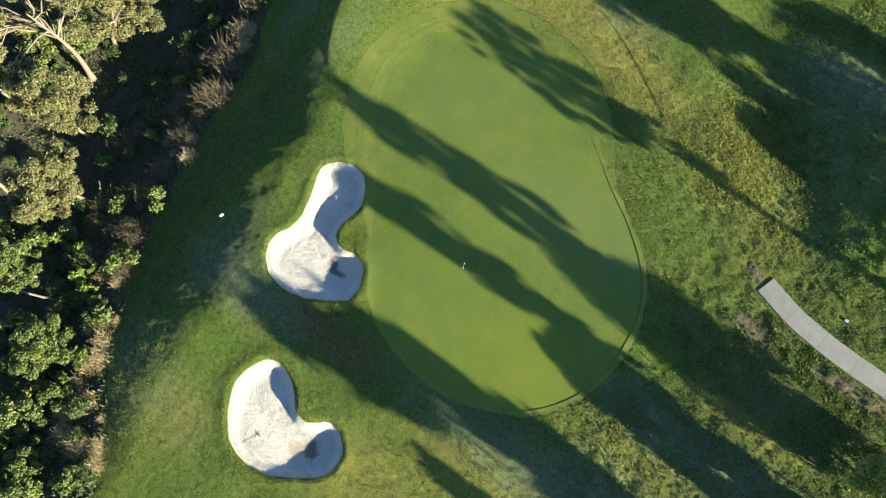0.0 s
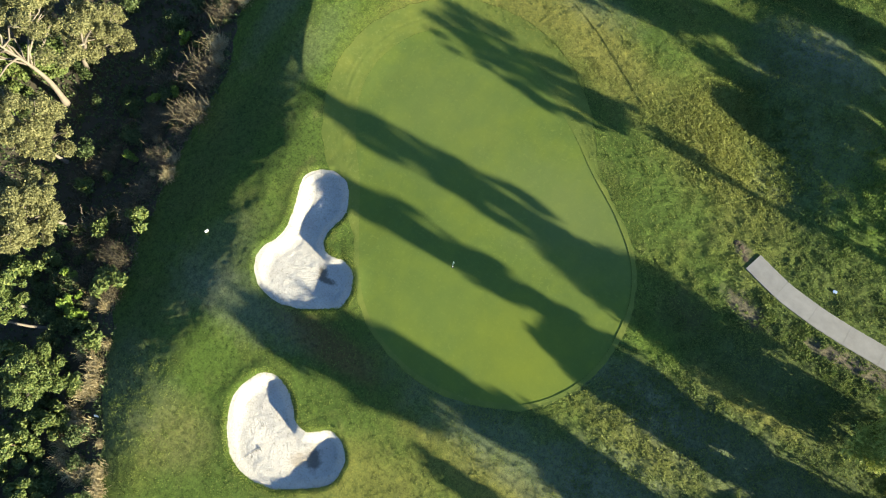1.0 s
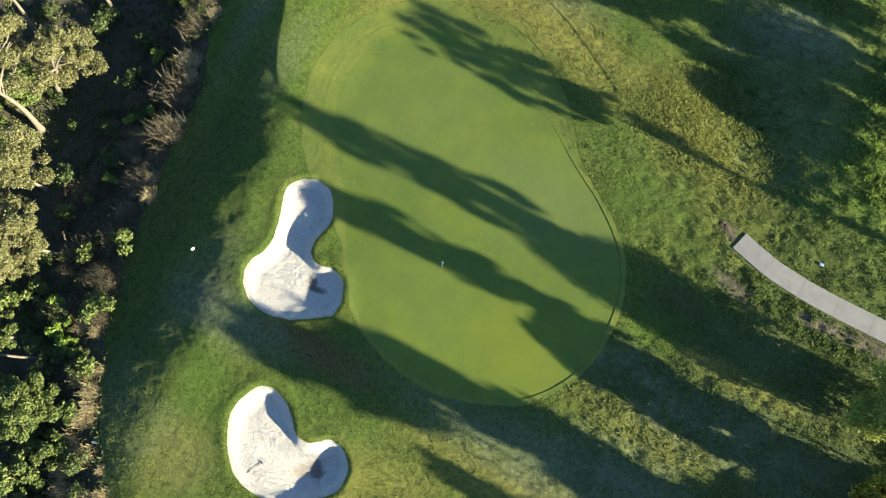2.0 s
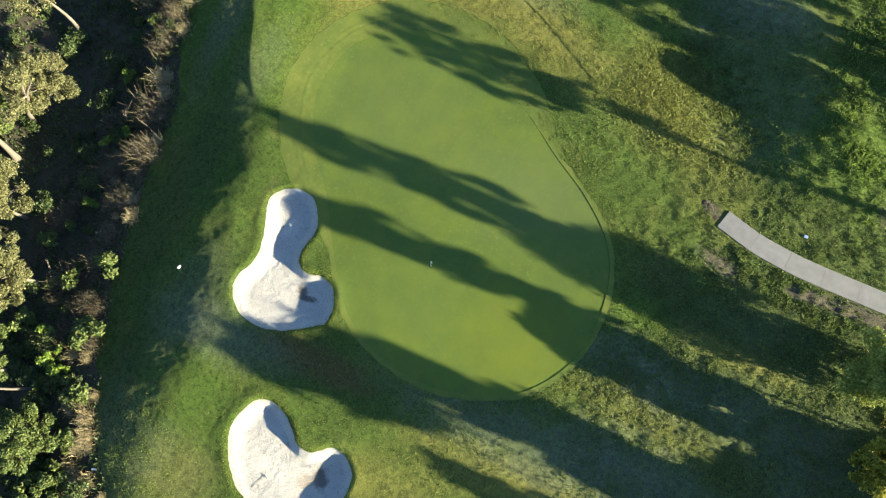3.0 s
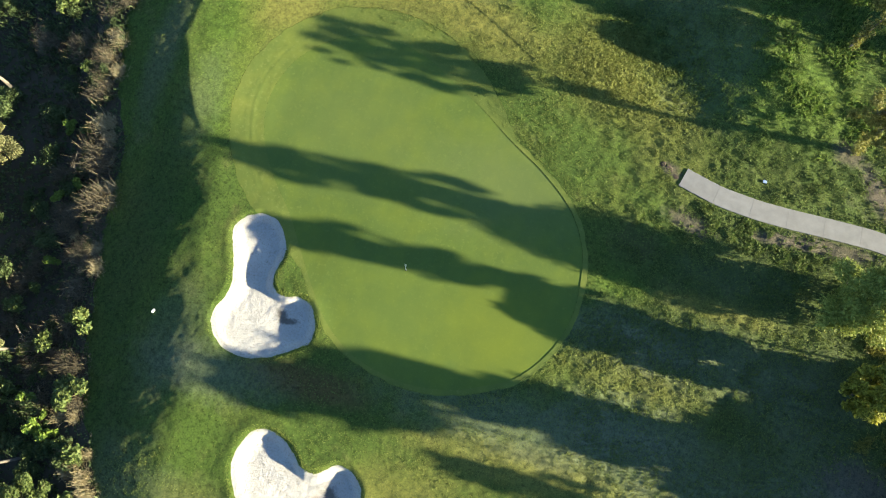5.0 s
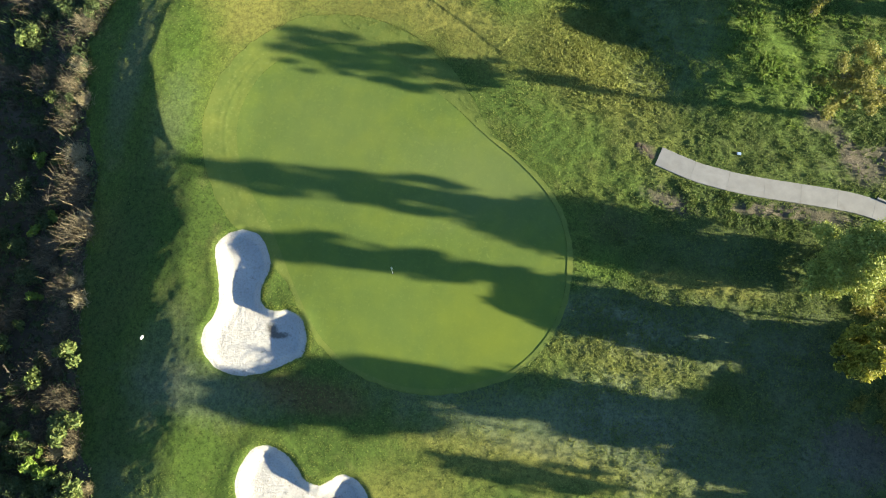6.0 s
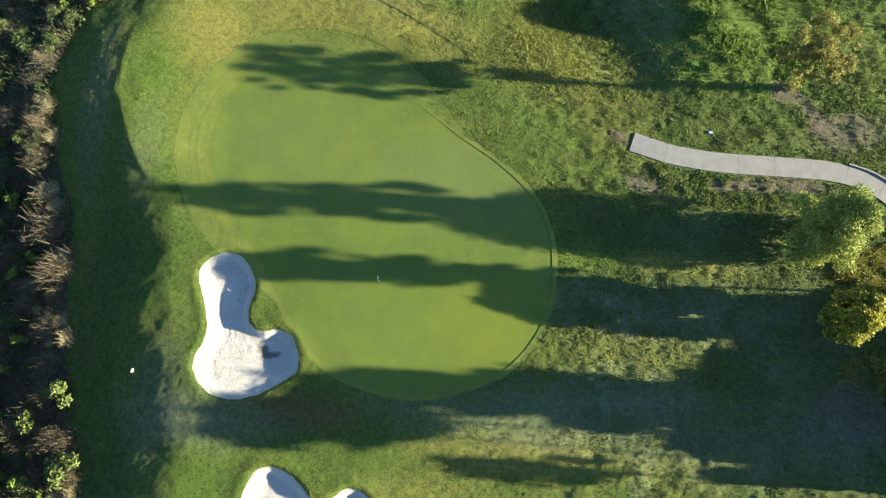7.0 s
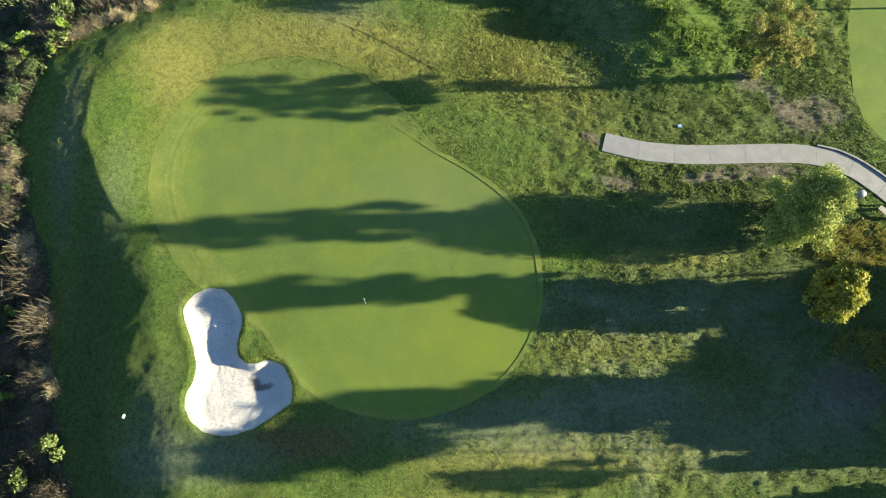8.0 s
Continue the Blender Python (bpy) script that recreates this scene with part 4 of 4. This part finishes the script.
def tuft_stuff(name, count, seed, box, keep, length, blades, width, mat, label, spread=0.9, sink=0.02):
    r = np.random.RandomState(seed)
    x, y = box[0] + r.rand(count) * (box[2] - box[0]), box[1] + r.rand(count) * (box[3] - box[1])
    k = keep(x, y) > r.rand(count)
    x, y = x[k], y[k]
    z = rough_relief(x, y) + 0.03 - sink
    n = len(x)
    L = length * (0.45 + 0.9 * r.rand(n)) * (0.55 + 0.9 * fbm(x, y, 2.3, 1.5)) * (0.42 + 0.58 * np.maximum(smooth(-20, -12, x), 0.7 * smooth(18, 24, y))) * (1 - 0.35 * smooth(4, -1, y) * smooth(20, 12, x)) * (1 + 0.75 * coarse(x, y))
    ang = r.rand(n, blades) * 6.283
    lift = 0.35 + 0.9 * r.rand(n, blades)
    d = np.stack([np.cos(ang) * spread, np.sin(ang) * spread, lift], 2)
    d = d * (L[:, None] * (0.6 + 0.6 * r.rand(n, blades)))[:, :, None]
    side = np.stack([-np.sin(ang), np.cos(ang), np.zeros_like(ang)], 2) * (width * (0.6 + 0.8 * r.rand(n, blades)))[:, :, None]
    root = np.stack([x, y, z], 1)[:, None, :]
    mid = root + d * 0.45 + np.array([0, 0, 0.10]) * L[:, None, None]
    V = np.stack([root + 0 * d, mid + side, root + d, mid - side], 2).reshape(-1, 3)
    me = raw_mesh(name, V, np.arange(len(V)).reshape(-1, 4), mat)
    return tagged(new(name, me), label, "grass", kind="stuff")


def open_rough(x, y):
    ok = np.minimum.reduce([collar_sdf(x, y), sand_field(x, y), fairway_sdf(x, y), path_distance(x, y) - 0.93])
    bare = np.zeros(np.shape(x), bool)
    for sx, sy, rx, ry, t in SOIL:
        c, s = math.cos(radians(t)), math.sin(radians(t))
        bare |= np.hypot(((x - sx) * c + (y - sy) * s) / rx, ((y - sy) * c - (x - sx) * s) / ry) + 1.2 * (fbm(x, y, 0.9, 5.5) - 0.5) < 0.85
    return (ok > 0.05) & (scrub_field(x, y) > -1.0) & ~(bare & (vnoise(x, y, 0.25, 7.3) > 0.36))


def weedy(x, y):
    return smooth(7.5, 12, x + 6 * smooth(24, 29, y) + 4 * (fbm(x, y, 4, 2.2) - 0.5)) * smooth(-8, 4, y)


def away(x, y):
    """0 at the collar's edge, 1 a stride outside it; the mown side behind the green fades over a longer way."""
    return smooth(0.0, 0.4 + 1.6 * smooth(2, -6, x) * smooth(-20, -15, x), collar_sdf(x, y))


def bank(x, y):
    """1 on the shaded bank that falls to the scrub."""
    low = smooth(-17.5, -20.5, x + 2.0 * smooth(-4, -10, y)) * smooth(19, 15, y) * (1 - 0.65 * smooth(-5, -10, y))
    return np.maximum(low, 0.9 * smooth(-0.4, 0.7, np.interp(y, EDGE_Y, EDGE_X) - x) * smooth(13, 17, y))


def mown_back(x, y):
    """1 in the finer rough behind the green."""
    return smooth(-7, -14, x) * smooth(16, 20, y)


tuft_stuff("rough_grass", 300000, 201, (-38, -26, 41, 56), lambda x, y: open_rough(x, y) * (0.10 + 0.90 * smooth(0.38, 0.58, fbm(x, y, 0.9, 8.8, 2))) * (0.3 + 0.7 * away(x, y)) * (1 - 0.75 * bank(x, y)) * (1 - 0.45 * mown_back(x, y)) * (1 - 0.5 * weedy(x, y)), 0.085, 3, 0.024, M_TUFT, "short uneven rough grass around the green")
tuft_stuff("grass_tufts", 120000, 211, (-38, -26, 41, 56), lambda x, y: open_rough(x, y) * away(x, y) * (0.12 + 0.88 * smooth(0.42, 0.60, fbm(x, y, 1.5, 5.2, 2))) * (1 - 0.93 * bank(x, y)) * (1 - 0.7 * mown_back(x, y)), 0.095, 5, 0.027, M_TUFT, "coarser tufts standing out of the rough grass")
tuft_stuff("collar_grass", 190000, 212, (-27, -2, 12, 36), lambda x, y: (np.minimum(sand_field(x, y), green_sdf(x, y) - 0.25) > 0.05) * (collar_sdf(x, y) < 1.2) * smooth(-19, -13, x) * (0.5 + 0.5 * smooth(-1.4, 0.0, collar_sdf(x, y))) * (0.3 + 0.7 * smooth(0.35, 0.6, fbm(x, y, 0.7, 3.8, 2))), 0.05, 3, 0.02, M_TUFT, "short turf where the collar runs into the rough")
tuft_stuff("bunker_fringe", 200000, 206, (-23, -14, -2, 14), lambda x, y: (np.abs(sand_field(x, y) - 0.2) < 0.24) * (collar_sdf(x, y) > 0.02) * (0.3 + 0.7 * fbm(x, y, 0.8, 2.9)), 0.06, 4, 0.018, M_FRINGE, "longer grass fringe hanging round the bunkers")
tuft_stuff("weeds", 230000, 202, (0, -8, 41, 56), lambda x, y: open_rough(x, y) * weedy(x, y) * (1 - 0.55 * smooth(15, 11, y) * smooth(13, 17, x)) * (1 - 0.8 * smooth(1.2, 0.8, np.hypot((x - 12) / 5, (y - 44.6) / 1.8))) * (0.15 + 0.85 * smooth(0.36, 0.56, fbm(x, y, 1.0, 4.4, 2))) * (0.5 + 0.5 * smooth(0.42, 0.6, fbm(x, y, 5.0, 7.1, 2))), 0.105, 3, 0.032, M_WEED, "broad-leaved weeds and coarse grass clumps")
tuft_stuff("bank_weeds", 26000, 214, (-28, -19, -14, -4), lambda x, y: open_rough(x, y) * smooth(1.1, 0.6, np.hypot((x + 19.8) / 5.5, (y + 13.5) / 6.5)) * smooth(-24.5, -21, x) * (0.15 + 0.85 * smooth(0.42, 0.60, fbm(x, y, 0.8, 6.7, 2))), 0.12, 3, 0.018, M_FRINGE, "pale coarse weeds on the bank beside the bunker")
tuft_stuff("leafy_weeds", 9000, 213, (14, 19.3, 33, 22.6), lambda x, y: open_rough(x, y) * smooth(0.45, 0.62, fbm(x, y, 1.0, 6.3, 2)) * smooth(19.3, 20.6, y + 0.12 * (x - 16)) * smooth(26, 23, x), 0.14, 6, 0.042, M_WEED, "leafy clumps of tall weeds below the path")
tuft_stuff("lush_weeds", 15000, 203, (16, 28, 34, 56), lambda x, y: open_rough(x, y) * smooth(1.15, 0.3, np.hypot((x - 24.5) / 7, np.clip(37 - y, 0, None) / 7.5)) * smooth(0.3, 0.65, fbm(x, y, 2.6, 9.4)), 0.32, 5, 0.042, M_LUSH, "tall lush green weeds on a mound")
tuft_stuff("tall_weeds", 13000, 208, (29, 4.5, 39, 18.5), lambda x, y: open_rough(x, y) * np.maximum(smooth(1.1, 0.5, np.hypot((x - 34) / 4.2, (y - 15.3) / 2.2)), smooth(1.1, 0.5, np.hypot((x - 33.5) / 3.4, (y - 6.8) / 1.6))) * smooth(0.3, 0.6, fbm(x, y, 1.3, 7.9)), 0.32, 6, 0.022, M_DRYWEED, "tall olive-brown weeds between the trees")
tuft_stuff("undergrowth", 42000, 204, (-54, -30, -14, 44), lambda x, y: (scrub_field(x, y) < 0.3) * (0.3 + 0.7 * fbm(x, y, 1.6, 3.4)), 0.55, 5, 0.055, M_SHRUB, "tangled dark undergrowth on the scrub floor")
tuft_stuff("dry_undergrowth", 34000, 205, (-46, -28, -14, 44), lambda x, y: (np.abs(scrub_field(x, y) + 2.5) < 2.9) * smooth(-10, -5, y) * smooth(0.45, 0.7, fbm(x, y, 2.5, 6.6)), 0.7, 6, 0.016, M_TWIG, "dry brown grass and twigs along the scrub")


# ---- small things ----
def lathe(profile, sides=20):
    bm = bmesh.new()
    rings = []
    for r, z in profile:
        rings.append([bm.verts.new((r * math.cos(2 * math.pi * s / sides), r * math.sin(2 * math.pi * s / sides), z)) for s in range(sides)])
    for a, b in zip(rings, rings[1:]):
        for s in range(sides):
            bm.faces.new((a[s], a[(s + 1) % sides], b[(s + 1) % sides], b[s]))
    bm.faces.new(rings[0][::-1])
    bm.faces.new(rings[-1])
    return bm


def gz(x, y):
    return float(ground_z(x, y))


flagstick = tagged(new("flagstick"), "white flagstick with a small pale hanging flag in the cup", "flagstick")
flagstick.matrix_basis = pose(-5.75, 10.45, gz(-5.75, 10.45))
part("pole", lathe([(0.018, -0.1), (0.018, 1.2), (0.015, 2.1), (0.024, 2.11), (0.024, 2.15), (0.008, 2.17)], 10), M_WHITE, flagstick)
part("cup", lathe([(0.06, 0.002), (0.075, 0.004), (0.075, 0.008), (0.05, 0.008)], 16), M_CUP, flagstick, "dark cup rim")
bm = bmesh.new()
grid = [[bm.verts.new((0.02 + 0.12 * u, 0.10 * math.sin(u * 5 + v * 2) * u + 0.06 * u, 2.1 - 0.36 * v - 0.30 * u)) for v in np.linspace(0, 1, 6)] for u in np.linspace(0, 1, 8)]
for a, b in zip(grid, grid[1:]):
    for j in range(5):
        bm.faces.new((a[j], b[j], b[j + 1], a[j + 1]))
bmesh.ops.solidify(bm, geom=bm.faces[:], thickness=0.004)
part("flag", bm, M_FLAG, flagstick, "pale cloth flag hanging loose")

rake = tagged(new("bunker_rake"), "dark bunker rake lying on the sand", "rake")
rz = float(sand_z(bunker_b, np.array([-10.3]), np.array([-9.9]))[0])
rake.matrix_basis = pose(-10.56, -10.49, rz + 0.02, 0, -1, math.degrees(math.atan2(1.13, 0.58)))
part("handle", tubes_mesh("handle", [([(0, 0, 0.0), (0.45, 0.06, 0.005), (0.9, 0.06, 0.01), (1.3, 0, 0.02)], [0.010, 0.011, 0.011, 0.010])], M_RAKE), M_RAKE, rake)
bm = bmesh.new()
bmesh.ops.create_cube(bm, size=1, matrix=pose(1.31, 0, 0.03) @ Matrix.Diagonal((0.04, 0.36, 0.03, 1)))
bmesh.ops.bevel(bm, geom=bm.edges[:], offset=0.012, segments=2, affect="EDGES")
head = part("rake_head", bm, M_RAKE, rake)
for i in range(9):
    bm = bmesh.new()
    bmesh.ops.create_cone(bm, segments=6, radius1=0.006, radius2=0.012, depth=0.07, cap_ends=True, matrix=pose(1.31, -0.16 + 0.04 * i, -0.01))
    part("tine", bm, M_RAKE, head)


def lump(name, x, y, z, sx, sy, sz, mat, label, category, seed, turn=0):
    bm = bmesh.new()
    bmesh.ops.create_icosphere(bm, subdivisions=3, radius=0.5)
    for v in bm.verts:
        k = 1 + 0.6 * noise.noise(v.co * 3 + Vector((seed, 0, 0))) + 0.35 * noise.noise(v.co * 7 + Vector((0, seed, 0)))
        v.co = Vector((v.co.x * sx * k, v.co.y * sy * k, v.co.z * sz * k))
    me = bpy.data.meshes.new(name)
    bm.to_mesh(me)
    bm.free()
    me.materials.append(mat)
    me.polygons.foreach_set("use_smooth", [True] * len(me.polygons))
    ob = tagged(new(name, me), label, category)
    ob.matrix_basis = pose(x, y, z + sz * 0.25, 0, 0, turn)
    return ob


lump("soil_clod", 12.75, 24.75, gz(12.75, 24.75), 0.9, 0.5, 0.05, M_STONE, "brown clod of bare earth beside the path end", "earth", 3, -35)
lump("soil_clod", 13.45, 24.2, gz(13.45, 24.2), 0.55, 0.4, 0.06, M_STONE, "dark brown clod of earth touching the path", "earth", 7, -20)
lump("soil_clod", 12.2, 25.05, gz(12.2, 25.05), 0.5, 0.4, 0.045, M_STONE, "small brown clod of earth in coarse grass", "earth", 12, 10)


def marker(name, x, y, z, w, d, h, mat, label, category, turn):
    bm = bmesh.new()
    bmesh.ops.create_cube(bm, size=1, matrix=Matrix.Translation((0, 0, h / 2)) @ Matrix.Diagonal((w, d, h, 1)))
    bmesh.ops.bevel(bm, geom=bm.edges[:], offset=min(w, d, h) * 0.3, segments=3, affect="EDGES")
    me = bpy.data.meshes.new(name)
    bm.to_mesh(me)
    bm.free()
    me.materials.append(mat)
    ob = tagged(new(name, me), label, category)
    ob.matrix_basis = pose(x, y, z, 0, 0, turn)
    return ob


marker("yardage_marker", -24.25, 1.77, float(rough_relief(-24.25, 1.77)), 0.34, 0.2, 0.16, M_WHITE, "small white block marker on shaded grass", "marker", 70)
marker("litter_scrap", -22.0, -14.55, float(ground_z(-22.0, -14.55)) + 0.02, 0.42, 0.14, 0.05, M_WHITE, "white scrap of paper at the scrub edge", "litter", 20)
marker("litter_bag", 20.55, 25.85, float(rough_relief(20.55, 25.85)) + 0.05, 0.34, 0.24, 0.10, M_BLUE, "pale blue plastic scrap in coarse grass", "litter", 5)

bin_thing = tagged(new("litter_bin"), "round galvanised litter bin beside the path", "litter bin")
bin_thing.matrix_basis = pose(34.75, 19.5, gz(34.75, 19.5))
part("drum", lathe([(0.24, 0), (0.27, 0.02), (0.29, 0.85), (0.29, 0.87), (0.27, 0.87), (0.26, 0.8)], 24), M_METAL, bin_thing)
part("rim", lathe([(0.27, 0.868), (0.30, 0.868), (0.315, 0.885), (0.31, 0.905), (0.285, 0.91), (0.27, 0.895), (0.27, 0.868)], 24), M_METAL, bin_thing)
part("lid", lathe([(0.27, 0.90), (0.265, 0.93), (0.20, 0.965), (0.10, 0.985), (0.02, 0.99)], 24), M_METAL, bin_thing, "domed galvanised lid")

bench = tagged(new("bench"), "weathered pale timber bench beside the path", "bench")
bench.matrix_basis = pose(36.75, 18.0, gz(36.75, 18.0), 0, 0, -47)
for i in range(3):
    bm = bmesh.new()
    bmesh.ops.create_cube(bm, size=1, matrix=pose(0, -0.15 + 0.15 * i, 0.45) @ Matrix.Diagonal((1.4, 0.13, 0.04, 1)))
    bmesh.ops.bevel(bm, geom=bm.edges[:], offset=0.008, segments=2, affect="EDGES")
    part("seat_board", bm, M_BOARD, bench)
for sx in (-0.55, 0.55):
    bm = bmesh.new()
    bmesh.ops.create_cube(bm, size=1, matrix=pose(sx, 0, 0.21) @ Matrix.Diagonal((0.08, 0.36, 0.43, 1)))
    part("leg", bm, M_BARK_DARK, bench)

# this dark blade line paints the thin shadow of the mowing step
tuft_stuff("mown_edge", 160000, 207, (-11, 28, 2, 38), lambda x, y: (np.abs(mown_line(x, y) + 0.15 * (fbm(x, y, 1.5, 3.9) - 0.5)) < 0.045) * (np.abs(x + 5) < 5), 0.045, 3, 0.012, M_EDGE_SHADE, "thin line of grass coloured dark as the shade along a mowing edge", sink=0.01)

stag = tagged(new("dead_tree"), "bare forked white dead tree in the scrub", "dead tree")
stag.matrix_basis = pose(-44.9, 7.9, gz(-44.9, 7.9))
part("trunk", tubes_mesh("trunk", [([(0, 0, -0.1), (0.35, 0.3, 1.7), (1.1, 1.0, 3.6), (2.0, 1.0, 5.0), (2.5, 0.9, 5.7)], [0.24, 0.2, 0.18, 0.16, 0.12])], M_BARK, 10), M_BARK, stag)
for ends in ([(2.5, 0.9, 5.7), (2.4, 0.5, 5.9), (2.2, 0.1, 5.7)], [(2.4, 0.9, 5.6), (2.5, 1.2, 6.6), (2.7, 1.5, 7.4), (2.9, 1.5, 8.3)], [(2.4, 0.9, 5.6), (3.0, 1.4, 6.7), (3.6, 1.9, 7.6)]):
    part("limb", tubes_mesh("limb", [(ends, list(np.linspace(0.12, 0.05, len(ends))))], M_BARK, 8), M_BARK, stag)

dead = tagged(new("dead_tree"), "bare white leaning dead tree in the scrub", "dead tree")
dead.matrix_basis = pose(-31.8, -12.7, gz(-31.8, -12.7))
part("trunk", tubes_mesh("trunk", [([(1.4, 0.9, 0.3), (0.4, 0.3, 1.3), (-0.9, -0.3, 2.4), (-2.4, -0.9, 3.4)], [0.13, 0.11, 0.09, 0.05])], M_BARK, 9), M_BARK, dead)
for i, (x, y) in enumerate(((-35.0, -3.2), (-36.8, 11.4))):
    rng = np.random.RandomState(300 + i)
    snag = tagged(new("dead_branch"), "bleached dead branch sticking out of scrub", "branch", "dead branches in the scrub")
    snag.matrix_basis = pose(x, y, gz(x, y))
    part("limb", tubes_mesh("limb", [limb_line((0, 0, 0), (0.5, 0.3, 2.2), 0.05, rng)] + [limb_line((0.25, 0.15, 1.1), tuple(np.array([0.4, 0.2, 2.2]) + rng.normal(size=3) * 0.5), 0.025, rng, n=4) for _ in range(4)], M_BARK, 6), M_BARK, snag)
